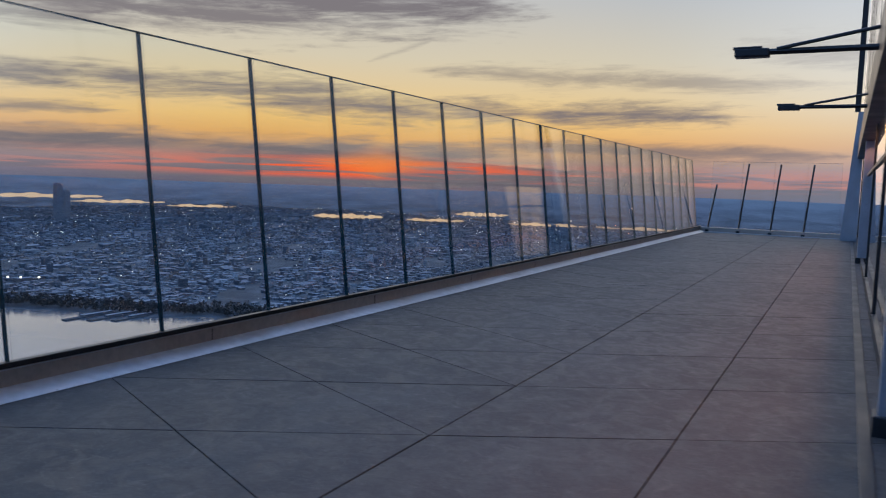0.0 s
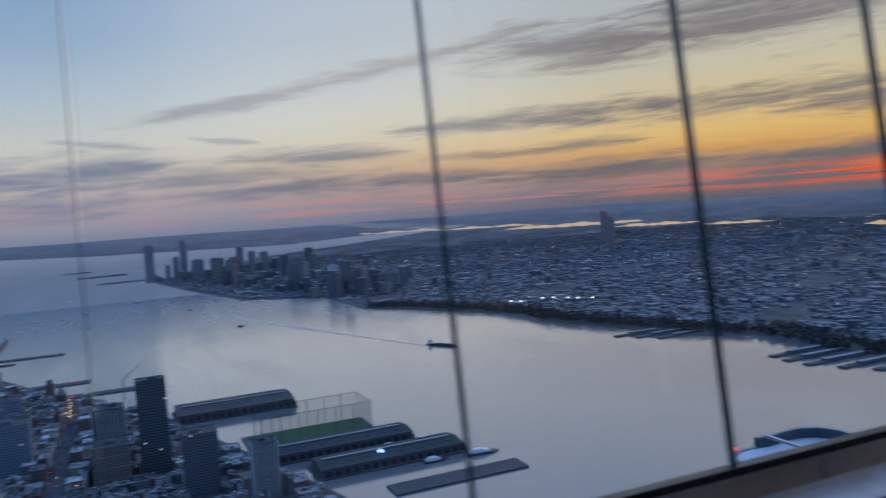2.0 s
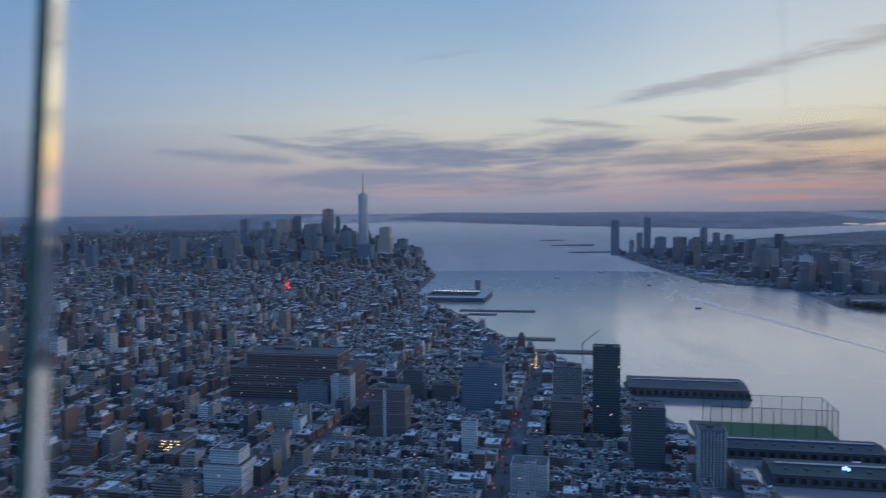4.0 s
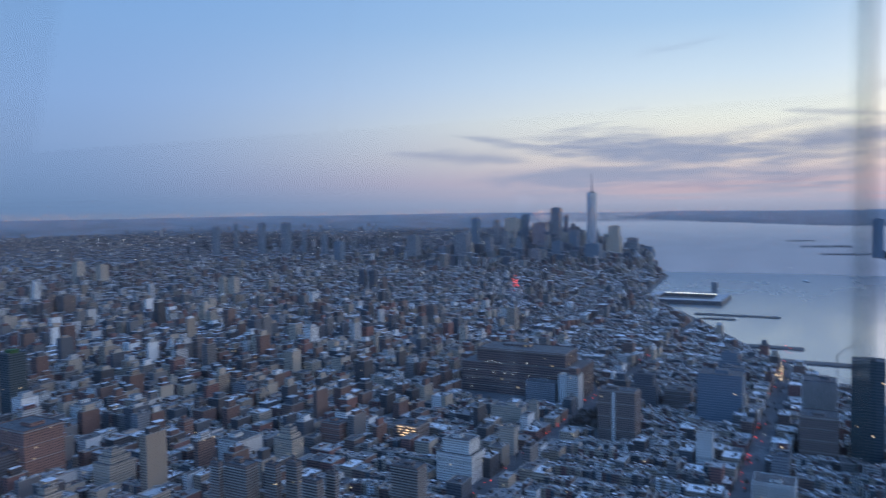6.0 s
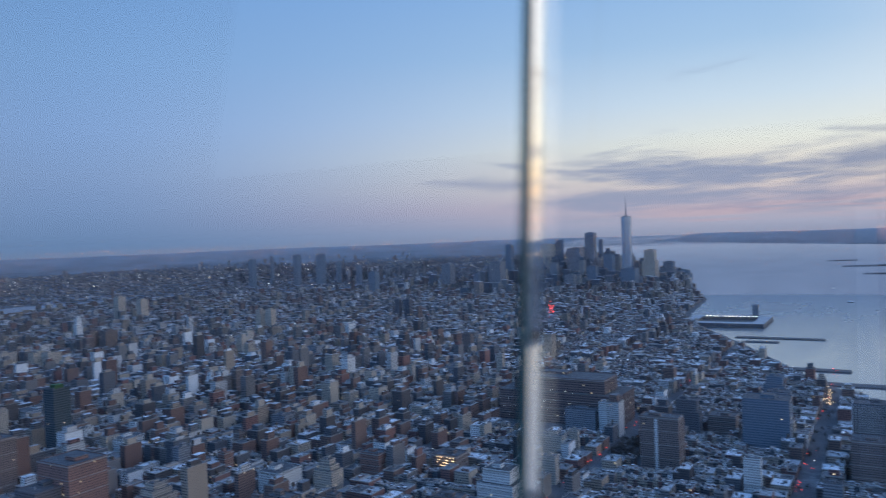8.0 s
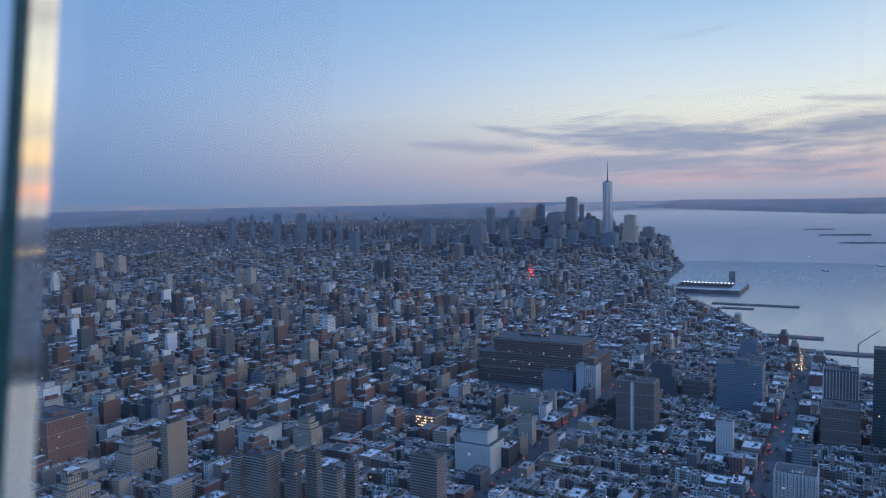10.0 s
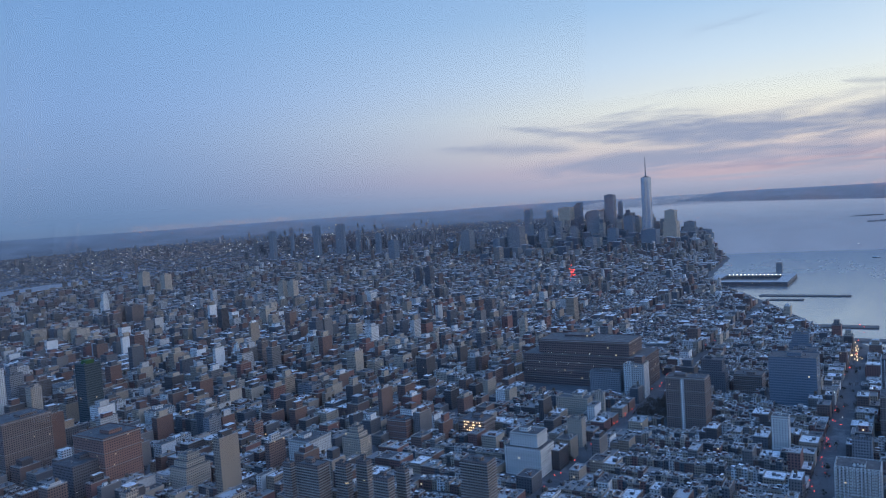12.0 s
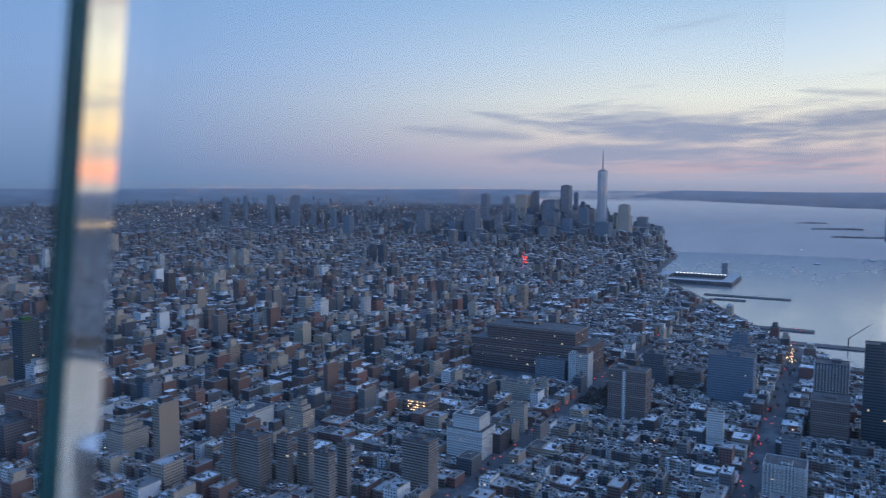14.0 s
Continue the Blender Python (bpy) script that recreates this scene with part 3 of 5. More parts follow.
def make_city():
    x, y, d, w, mean = lots().T
    keep = (inside(MANHATTAN, x, y) > 25) & clear_of(x, y)
    x, y, d, w, mean = x[keep], y[keep], d[keep], w[keep], mean[keep]
    n = len(x)
    # broad variation from quarter to quarter
    mid = np.clip((-y - 700) / 500, 0, 1) * np.clip((x + 2300) / 700, 0, 1)
    down = np.clip((-x - 3500) / 500, 0, 1) * np.clip((-700 - y) / 200, 0, 1) * np.clip((y + 2900) / 300, 0, 1)
    row_house = (w < 7.5) & (d < 18.5)
    h = (mean + 15 * down + 3 * mid) * np.where(row_house, rng.lognormal(0, 0.13, n), rng.lognormal(0, 0.33, n))
    tall = (~row_house) & (rng.random(n) < (0.02 + 0.06 * mid + 0.07 * down + 0.03 * (np.hypot(x, y) > 2300)))
    h = np.where(tall, h * rng.uniform(1.2, 2.0, n) + 12, h)
    h = np.minimum(h, 78)
    near = np.hypot(x, y) < 2600
    tagged(boxes("city_houses", x[near], y[near], d[near], w[near], h[near], CITY), "brick and stone houses with flat roofs in dense street blocks", "city block", kind="stuff")
    tagged(boxes("distant_city_houses", x[~near], y[~near], d[~near], w[~near], h[~near], CITY_FAR), "distant dense houses and towers with haze mixed into their colours", "city block", kind="stuff")
    close = np.hypot(x, y) < 1750
    make_roof_edges(x[close], y[close], d[close], w[close], h[close])
    # stair heads and setbacks on the roofs
    k = np.hypot(x, y) < 3000
    bx, by, bh, bd, bw = x[k], y[k], h[k], d[k], w[k]
    m = len(bx)
    ox, oy = rng.uniform(-0.32, 0.32, m) * bd, rng.uniform(-0.3, 0.3, m) * bw
    set_x, set_y = np.where(bh > 30, bd * 0.55, rng.uniform(2.5, 6, m)), np.where(bh > 30, bw * 0.6, rng.uniform(2.5, 5, m))
    top = np.where(bh > 30, rng.uniform(4, 12, m), rng.uniform(2, 4, m))
    tagged(boxes("roof_stair_heads", bx + np.where(bh > 30, 0, ox), by + np.where(bh > 30, 0, oy), set_x, set_y, top, CITY, WATER + 1 + bh), "small brick and metal huts on flat roofs", "roof hut", kind="stuff")
    ox, oy = rng.uniform(-0.38, 0.38, m) * bd, rng.uniform(-0.38, 0.38, m) * bw
    s = rng.uniform(1.2, 3.2, m)
    tagged(boxes("roof_machines", bx + ox, by + oy, s, s * rng.uniform(0.6, 1.6, m), rng.uniform(1, 3.0, m), CITY, WATER + 1 + bh), "small metal machines and tanks on roofs", "roof machine", kind="stuff")


def make_roof_edges(x, y, d, w, h):
    """Parapets round the nearer flat roofs, and timber water tanks on stilts."""
    base = WATER + 1 + h
    n = len(x)
    up = rng.uniform(0.7, 1.5, n)
    cx = np.concatenate([x + d / 2 - 0.25, x - d / 2 + 0.25, x, x])
    cy = np.concatenate([y, y, y + w / 2 - 0.25, y - w / 2 + 0.25])
    wx = np.concatenate([np.full(2 * n, 0.5), d - 1.0, d - 1.0])
    wy = np.concatenate([w, w, np.full(2 * n, 0.5)])
    tagged(boxes("roof_parapets", cx, cy, wx, wy, np.tile(up, 4), COPING, np.tile(base, 4)), "pale stone copings round flat roofs", "parapet", kind="stuff")
    k = np.flatnonzero((h > 17) & (w > 7) & (rng.random(n) < 0.55))
    tx, ty, tz = x[k] + rng.uniform(-0.3, 0.3, len(k)) * d[k], y[k] + rng.uniform(-0.25, 0.25, len(k)) * w[k], base[k]
    r, tall, legs = rng.uniform(1.6, 2.3, len(k)), rng.uniform(3.2, 4.4, len(k)), rng.uniform(2.5, 5.0, len(k))
    a = np.arange(9) * (2 * np.pi / 8)
    faces = []
    for i in range(8):
        px, qx = [tx + r * np.cos(b) for b in (a[i], a[i + 1])]
        py, qy = [ty + r * np.sin(b) for b in (a[i], a[i + 1])]
        lo, hi, tip = tz + legs, tz + legs + tall, tz + legs + tall + 1.3
        p0, q0, p1, q1 = np.stack([px, py, lo], -1), np.stack([qx, qy, lo], -1), np.stack([px, py, hi], -1), np.stack([qx, qy, hi], -1)
        faces += [np.stack([p0, q0, q1], 1), np.stack([p0, q1, p1], 1), np.stack([p1, q1, np.stack([tx, ty, tip], -1)], 1)]
    v = np.concatenate(faces).reshape(-1, 3)
    tagged(mesh_from("roof_water_tanks", v, np.arange(len(v)).reshape(-1, 3), TANK_WOOD), "round timber water tanks with conical lids on roofs", "water tank", kind="stuff")
    sx = np.concatenate([tx + a0 * r * 0.6 for a0 in (-1, 1, -1, 1)])
    sy = np.concatenate([ty + a0 * r * 0.6 for a0 in (-1, -1, 1, 1)])
    four = np.full(4 * len(k), 0.3)
    tagged(boxes("roof_tank_stilts", sx, sy, four, four, np.tile(legs + 0.1, 4), DARK_METAL, np.tile(tz, 4)), "dark steel stilts under roof water tanks", "stilts", kind="stuff")
    # skylights, vents and ducts strewn over the roofs
    m = 5 * n
    i = rng.integers(0, n, m)
    ok = w[i] > 6
    i = i[ok]
    m = len(i)
    size = rng.uniform(0.6, 2.2, m)
    tagged(boxes("roof_ducts", x[i] + rng.uniform(-0.42, 0.42, m) * d[i], y[i] + rng.uniform(-0.4, 0.4, m) * w[i], size, rng.uniform(0.6, 2.4, m), rng.uniform(0.5, 1.9, m), SUBURB, base[i]), "small vents, ducts and skylights on flat roofs", "roof vents", kind="stuff")


def make_far_shores():
    # Jersey side: low streets of houses and the towers along its water
    n = 100000
    x, y = rng.uniform(-6500, 2600, n), 200 + 6500 * rng.random(n) ** 1.6
    x, y = np.round(x / 21) * 21 + rng.uniform(-3, 3, n), np.round(y / 44) * 44 + rng.choice([-8, 8], n) + rng.uniform(-3, 3, n)
    quarter = np.sin(x * 0.0061 + 1.0) * np.sin(y * 0.0047 + 0.4) + 0.6 * np.sin(x * 0.017 + y * 0.011) + rng.normal(0, 0.25, n)
    ok = (inside(JERSEY, x, y) > np.where(x > -2600, 130, 40)) & clear_of(x, y) & (quarter > -0.75)
    x, y = x[ok], y[ok]
    n = len(x)
    size = np.where(rng.random(n) < 0.05, rng.uniform(1.6, 3.6, n), 1.0)
    h = 6.5 * rng.lognormal(0, 0.35, n) + np.where(rng.random(n) < 0.012, rng.uniform(8, 30, n), 0)
    tagged(boxes("jersey_houses", x, y, rng.uniform(8, 18, n) * size, rng.uniform(8, 22, n) * size, h, SUBURB), "low dark houses across the river", "city block", kind="stuff")
    n = 260
    t = rng.random(n)
    x, y = -5250 + 2200 * t, 330 + 480 * t ** 1.2 + rng.gamma(2, 120, n)
    ok = inside(JERSEY, x, y) > 20
    x, y = x[ok], y[ok]
    n = len(x)
    h = 25 + rng.gamma(1.4, 22, n)
    tagged(boxes("jersey_waterfront_towers", x, y, rng.uniform(22, 42, n), rng.uniform(22, 42, n), h, TOWER), "grey waterfront apartment towers across the river", "tower", kind="stuff")
    n = 30000
    x, y = rng.uniform(-11000, 0, n), rng.uniform(-9500, -2500, n)
    x, y = np.round(x / 70) * 70 + rng.uniform(-10, 10, n), np.round(y / 36) * 36 + rng.uniform(-5, 5, n)
    ok = inside(BROOKLYN, x, y) > 40
    x, y = x[ok], y[ok]
    n = len(x)
    heart = np.exp(-(((x + 5600) / 700) ** 2 + ((y + 3900) / 700) ** 2))
    h = 8 * rng.lognormal(0, 0.35, n) + np.where(rng.random(n) < 0.006 + 0.2 * heart, rng.uniform(15, 85, n), 0)
    tagged(boxes("brooklyn_houses", x, y, rng.uniform(10, 24, n), rng.uniform(10, 24, n), h, SUBURB), "hazy low houses and towers beyond the east river", "city block", kind="stuff")


def make_downtown():
    n = 560
    x, y = rng.normal(-4620, 340, n), rng.normal(-1720, 340, n)
    x, y = np.round(x / 55) * 55, np.round(y / 55) * 55
    keep = (inside(MANHATTAN, x, y) > 30) & clear_of(x, y)
    x, y = x[keep], y[keep]
    n = len(x)
    core = np.exp(-(((x + 4750) / 480) ** 2 + ((y + 1780) / 420) ** 2))
    h = 48 + 185 * core * rng.beta(1.4, 1.9, n) + rng.gamma(1.2, 14, n)
    w = rng.uniform(26, 46, n)
    tagged(boxes("downtown_towers", x, y, w, rng.uniform(26, 46, n), h, TOWER), "cluster of hazy grey-blue downtown office towers", "tower", kind="stuff")
    k = h > 120
    tagged(boxes("downtown_tower_tops", x[k], y[k], w[k] * 0.55, w[k] * 0.55, rng.uniform(6, 26, k.sum()), TOWER, WATER + 1 + h[k]), "stepped tops of downtown office towers", "tower", kind="stuff")


# ---- the deck ----
PANEL = 1.40
NORTH, SOUTH = 20, -19      # the joints at which the row of panes begins and ends
LEAN, FOOT, HEAD = 0.305, 0.19, 2.82
WALL_X = 5.45


def make_floor():
    under = part("floor", box(-0.033, 9.0, SOUTH * PANEL - 3, 28.4, -0.6, -0.035), plain("floor_bed", (0.045, 0.045, 0.047, 1), 0.9))
    tagged(under, "grey stone deck floor laid in large triangles", "floor", kind="structure")
    # triangles on a slanting lattice
    step, side, rise = 1.38, 1.43, 0.81
    gap = 0.0028

    def triangle(name, pts):
        c = Vector((sum(p[0] for p in pts) / len(pts), sum(p[1] for p in pts) / len(pts)))
        shrunk = []
        for p in pts:
            q = Vector(p) - c
            shrunk.append(tuple(c + q * (1 - gap * 2.6 / q.length)))
        bm = prism(shrunk, -0.035, 0.0)
        bmesh.ops.bevel(bm, geom=[e for e in bm.edges if all(v.co.z > -0.01 for v in e.verts)], offset=0.0015, segments=1, affect="EDGES")
        me = bpy.data.meshes.new(name)
        bm.to_mesh(me)
        bm.free()
        me.materials.append(STONE)
        return me
    half_a = triangle("tile_mesh", [(0, 0), (step, rise), (0, side)])
    half_b = triangle("tile_mesh", [(step, rise), (step, rise + side), (0, side)])
    diamond = triangle("tile_mesh", [(0, 0), (step, rise), (0, side), (-step, side - rise)])
    whole = triangle("tile_mesh", [(0, 0), (step, rise), (step, rise + side), (0, side)])
    for col in range(-1, 4):
        x0 = 1.62 + col * step
        for row in range(-26, 22):
            y0 = -1.35 + col * rise + row * side
            if y0 < SOUTH * PANEL - 1.5 or y0 > 26.2:
                continue
            for me in {-1: (half_a,), 0: (diamond, half_b), 1: (whole,)}.get(col, (whole,)):
                ob = new("tile", me)
                ob.parent = under
                ob.location = (x0, y0, random.uniform(-0.0012, 0.0012))


def make_kerb():
    y0, y1 = SOUTH * PANEL - 1, 27.6
    kerb = tagged(part("trim_kerb", box(-0.034, 0.035, y0, y1, -0.6, FOOT - 0.012, 0.006), KERB_METAL), "bronze metal kerb under the glass wall", "kerb", kind="structure")
    part("lip", box(0.0355, 0.039, y0, y1, FOOT - 0.022, FOOT - 0.013), STEEL, kerb, "bright metal lip")
    for k in range(SOUTH, NORTH):
        if k % 2 == 0:
            part("joint", box(0.030, 0.0375, k * PANEL + 0.55, k * PANEL + 0.56, 0.01, FOOT - 0.03), GASKET, kerb)
    bm = bmesh.new()
    ends = [[bm.verts.new((x, y, z)) for x, z in ((0.037, -0.03), (0.262, -0.03), (0.262, 0.003), (0.037, 0.050))] for y in (y0, y1)]
    bm.faces.new(ends[0]), bm.faces.new(ends[1][::-1])
    for i in range(4):
        bm.faces.new((ends[0][i], ends[0][(i + 1) % 4], ends[1][(i + 1) % 4], ends[1][i]))
    bmesh.ops.recalc_face_normals(bm, faces=bm.faces)
    strip = tagged(part("trim_strip", bm, STEEL), "pale sloping metal strip along the kerb", "trim", kind="structure")
    for k in range(SOUTH, NORTH):
        if k % 2:
            y = k * PANEL + 0.2
            part("joint", prism([(0.039, y), (0.259, y), (0.259, y + 0.006), (0.039, y + 0.006)], -0.02, 0.0065), GASKET, strip)
    shoe = tagged(part("trim_shoe", box(-0.032, 0.033, y0, y1, FOOT - 0.0115, FOOT + 0.029, 0.003), GASKET), "black gasket channel that holds the glass panes", "trim", kind="structure")


def leaning(x, z):
    """A place on the leaning plane of the glass, x metres inwards of its middle."""
    return x - LEAN * (z - FOOT) / (HEAD - FOOT)


def slab(y0, y1, x0, x1, z0, z1):
    """An upright slab that leans outwards with the glass."""
    bm = box(x0, x1, y0, y1, z0, z1)
    for v in bm.verts:
        v.co.x = leaning(v.co.x, v.co.z)
    return bm


def make_pane():
    thing = empty("glass_panel")
    w, half = PANEL - 0.022, 0.027
    part("pane", slab(-w / 2, w / 2, -half, half, FOOT + 0.0, HEAD), GLASS, thing).visible_shadow = False
    # the polished end face and the silicone joint beside it
    # added dark slab: the unlit back of the end face, as colour
    part("edge_backing", slab(w / 2 + 0.001, w / 2 + 0.002, -half, half, FOOT + 0.03, HEAD), EDGE_SHADE, thing, "dark teal glass edge")
    bm = bmesh.new()
    y_in, y_out = w / 2 + 0.003, w / 2 + 0.004
    ring = [((half - 0.0185, y_in), (-half, y_out), (-half, y_in), (half - 0.0185, y_in - 0.0005))]
    low, high = [[bm.verts.new((leaning(px, pz), py, pz)) for px, py in ring[0]] for pz in (FOOT + 0.03, HEAD)]
    bm.faces.new(low), bm.faces.new(high[::-1])
    for i in range(4):
        bm.faces.new((low[i], high[i], high[(i + 1) % 4], low[(i + 1) % 4]))
    bmesh.ops.recalc_face_normals(bm, faces=bm.faces)
    part("edge_face", bm, EDGE_BRIGHT, thing, "bright polished glass edge")
    part("edge_inner", slab(w / 2 + 0.003, w / 2 + 0.004, half - 0.018, half, FOOT + 0.03, HEAD), EDGE_DARK, thing, "dark teal glass edge")
    for y in (-w / 2, w / 2 - 0.0035):
        part("edge_seal", slab(y, y + 0.0035, half + 0.0008, half + 0.0018, FOOT + 0.03, HEAD), SILICONE, thing, "thin dark teal seal")
    part("top_rim", slab(-w / 2, w / 2, -half, half, HEAD + 0.001, HEAD + 0.006), EDGE_DARK, thing)
    tagged(thing, "tall clear glass panel leaning outwards on the kerb", "glass panel", group="glass wall panels")
    return thing


def make_glass_wall():
    first = make_pane()
    first.location = (0, (SOUTH + 0.5) * PANEL, 0)
    for k in range(SOUTH + 1, NORTH - 1):
        copy_thing(first, Matrix.Translation((0, (k + 0.5) * PANEL, 0)))
    # the short return at the far end
    for i in range(4):
        copy_thing(first, Matrix.Translation((0.32 + (i + 0.5) * 1.17, 27.45, 0)) @ Matrix.Rotation(radians(-90), 4, "Z") @ Matrix.Diagonal((1, 0.83, 1, 1)))
    back = tagged(part("trim_kerb_end", box(0.0, 5.9, 27.36, 27.56, -0.3, FOOT - 0.012, 0.006), KERB_METAL), "bronze metal kerb at the far end of the deck", "kerb", kind="structure")
    part("strip", box(0.25, 5.9, 27.1, 27.355, -0.03, 0.012, 0.004), STEEL, back)


def make_building():
    wall = tagged(part("wall_north", box(WALL_X + 0.35, WALL_X + 0.6, SOUTH * PANEL - 3, 27.0, 0, 7.5), WARM_WALL), "inner wall of the tower behind the facade glass", "wall", kind="structure")
    for i in range(4):
        y = 1.2 + (i - 2) * 15.0
        post = empty("facade_post", WALL_X + 0.1, y, 0)
        part("shaft", box(-0.02, 0.16, -0.07, 0.07, 0.13, 2.94, 0.006), GREY_METAL, post)
        part("foot", box(-0.05, 0.19, -0.11, 0.11, -0.02, 0.14, 0.01), DARK_METAL, post, "dark steel foot")
        tagged(post, "grey aluminium facade post on a dark steel foot", "post", group="facade posts")
    for i in range(11):
        y = 1.35 + (i - 6) * 5.0
        w = empty("window_%d" % (i + 1), WALL_X + 0.2, y + 2.5, 0)
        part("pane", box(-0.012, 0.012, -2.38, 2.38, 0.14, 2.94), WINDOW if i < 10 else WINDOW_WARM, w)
        part("frame", box_into(box_into(box_into(box(-0.04, 0.04, -2.42, 2.42, 0.0, 0.139), -0.04, 0.04, -2.42, 2.42, 2.1, 2.16), -0.03, 0.03, -2.42, -2.385, 0.139, 2.94), -0.03, 0.03, 2.385, 2.42, 0.139, 2.94), DARK_METAL, w)
        tagged(w, "tall dark-framed facade window reflecting the sky", "window", kind="structure")
    lamp = tagged(part("strip_lamp", box(WALL_X + 0.27, WALL_X + 0.33, -28, 26, 2.90, 2.945), INNER_LAMP), "long warm strip lamp inside the facade", "lamp")
    tagged(part("trim_track", box(WALL_X - 0.03, WALL_X + 0.05, SOUTH * PANEL - 3, 27, -0.03, 0.014, 0.004), DARK_METAL), "dark ribbed metal threshold track along the facade", "trim", kind="structure")



# ---- houses that stand out ----
LANDMARKS = []


def landmark(name, label, x, y, wx, wy, h, mat, tiers=1):
    LANDMARKS.append((name, label, x, y, wx, wy, h, mat, tiers))
    TAKEN.append((x, y, 0.5 * math.hypot(wx, wy) + 6))


def block(name, x, y, wx, wy, z0, z1, mat, parent):
    """One upright storey block, drawn in with the distance."""
    v = np.array([(x + a * wx / 2, y + b * wy / 2, z) for z in (z0, z1) for a, b in ((-1, -1), (1, -1), (1, 1), (-1, 1))], float)
    f = np.array([[0, 1, 5, 4], [1, 2, 6, 5], [2, 3, 7, 6], [3, 0, 4, 7], [4, 5, 6, 7]])
    ob = mesh_from(name, distant(v), f, mat)
    ob.parent = parent
    return ob


def build_landmarks():
    pick = random.Random(5)
    for name, label, x, y, wx, wy, h, mat, tiers in LANDMARKS:
        base = WATER + 1.0
        thing = empty(name)
        tagged(thing, label, "building")
        z = base
        for i in range(tiers):
            s = 1.0 - 0.24 * i
            top = base + h * (1.0 if tiers == 1 else (0.7 + 0.3 * i / (tiers - 1)))
            block("body", x, y, wx * s, wy * s, z, top, mat, thing)
            z = top
        s = 1.0 - 0.24 * (tiers - 1)
        if "balcony" in label or "gridded" in label:
            for i in range(1, int(h / 3.1)):
                block("balcony_slab", x, y, wx + 2.2, wy + 2.2, base + 3.1 * i, base + 3.1 * i + 0.75, COPING, thing)
        if "gridded" in label:
            for i in range(int(wy / 4.0) + 1):
                block("fin", x + wx / 2 + 0.75, y - wy / 2 + i * 4.0, 0.7, 0.7, base, base + h, WHITE_PAINT, thing)
            for i in range(int(wx / 4.0) + 1):
                for edge in (-1, 1):
                    block("fin", x - wx / 2 + i * 4.0, y + edge * (wy / 2 + 0.75), 0.7, 0.7, base, base + h, WHITE_PAINT, thing)
        if mat in (BRICK, BROWN, TAN, WHITE, REDBROWN) and math.hypot(x, y) < 1700 and "balcony" not in label:
            block("cornice", x, y, wx * s + 1.2, wy * s + 1.2, z - 1.6, z - 0.4, COPING, thing)
            for i in range(1, 4):
                high = h * (1.0 if tiers == 1 else 0.7) * i / 4
                block("belt_course", x, y, wx + 0.7, wy + 0.7, base + high, base + high + 0.6, COPING, thing)
        if "teal" in label:
            # turf green stands in for the green light on the crown
            block("crown", x, y, wx * 0.5, wy * 0.5, z, z + 6, TURF, thing)["label"] = "crown coloured as if lit green"
        if "pale stripe" in label:
            block("stripe", x + wx / 2 + 0.2, y - 4, 0.5, 5, base + 3, base + h - 2, WHITE, thing)["label"] = "pale window stripe"
            block("wing", x - 16, y + 12, 30, 26, base, base + h - 6, mat, thing)
        if math.hypot(x, y) < 2600:
            # parapet, stair head, machines
            for a, b, c, d in ((0, 1, 1, 0), (0, -1, 1, 0), (1, 0, 0, 1), (-1, 0, 0, 1)):
                block("parapet", x + a * (wx * s / 2 - 0.3), y + b * (wy * s / 2 - 0.3), 0.6 if a else wx * s, 0.6 if b else wy * s - 1.4, z, z + 1.1, mat, thing)
            block("stair_head", x + pick.uniform(-0.15, 0.15) * wx, y + pick.uniform(-0.15, 0.15) * wy, wx * s * 0.35, wy * s * 0.3, z, z + pick.uniform(3, 6), mat, thing)
            for _ in range(2):
                block("roof_machine", x + pick.uniform(-0.3, 0.3) * wx * s, y + pick.uniform(-0.3, 0.3) * wy * s, 3.0, 2.2, z, z + 2.0, GREY, thing)
        else:
            block("stair_head", x, y, wx * s * 0.5, wy * s * 0.5, z, z + 5, mat, thing)


landmark("office_tower", "slim dark teal glass tower in the city", -751, -1201, 30, 27, 115, DARKGLASS, 1)
landmark("apartment_block", "broad red-brown brick block with flat roof", -591, -922, 54, 65, 75, BRICK, 1)
landmark("apartment_block", "tan stepped apartment block with many windows", -629, -811, 38, 31, 48, TAN, 3)
landmark("apartment_block", "tan stepped apartment block among low roofs", -513, -772, 29, 23, 45, TAN, 3)
landmark("office_tower", "dark office block with framed top", -556, -925, 54, 43, 49, DARK, 1)
landmark("apartment_block", "white painted block among brick houses", -799, -1088, 42, 25, 35, WHITE, 1)
landmark("apartment_block", "red brick tenement block with flat roof", -858, -1051, 18, 14, 31, BRICK, 1)
landmark("apartment_block", "red brick apartment block with tanks", -898, -1062, 28, 23, 31, BRICK, 1)
landmark("apartment_block", "red-brown brick tower block", -794, -863, 18, 14, 36, BRICK, 1)
landmark("apartment_block", "brown brick tower block over roofs", -886, -926, 17, 13, 37, BROWN, 1)
landmark("apartment_block", "grey slab block with plain walls", -763, -920, 24, 14, 46, GREY, 1)
landmark("warehouse", "pale low block with bright roof", -761, -726, 45, 37, 38, WHITE, 1)
landmark("apartment_block", "tan setback apartment tower", -803, -678, 25, 31, 45, TAN, 3)
landmark("apartment_block", "red painted brick block", -885, -661, 23, 33, 35, BRICK, 1)
landmark("apartment_block", "red brick block beyond low roofs", -1236, -848, 19, 28, 30, BRICK, 1)
landmark("apartment_block", "grey concrete office block", -1003, -941, 26, 33, 38, GREY, 1)
landmark("apartment_block", "brown brick slab block with balcony bands", -611, -621, 7, 12, 64, BROWN, 1)
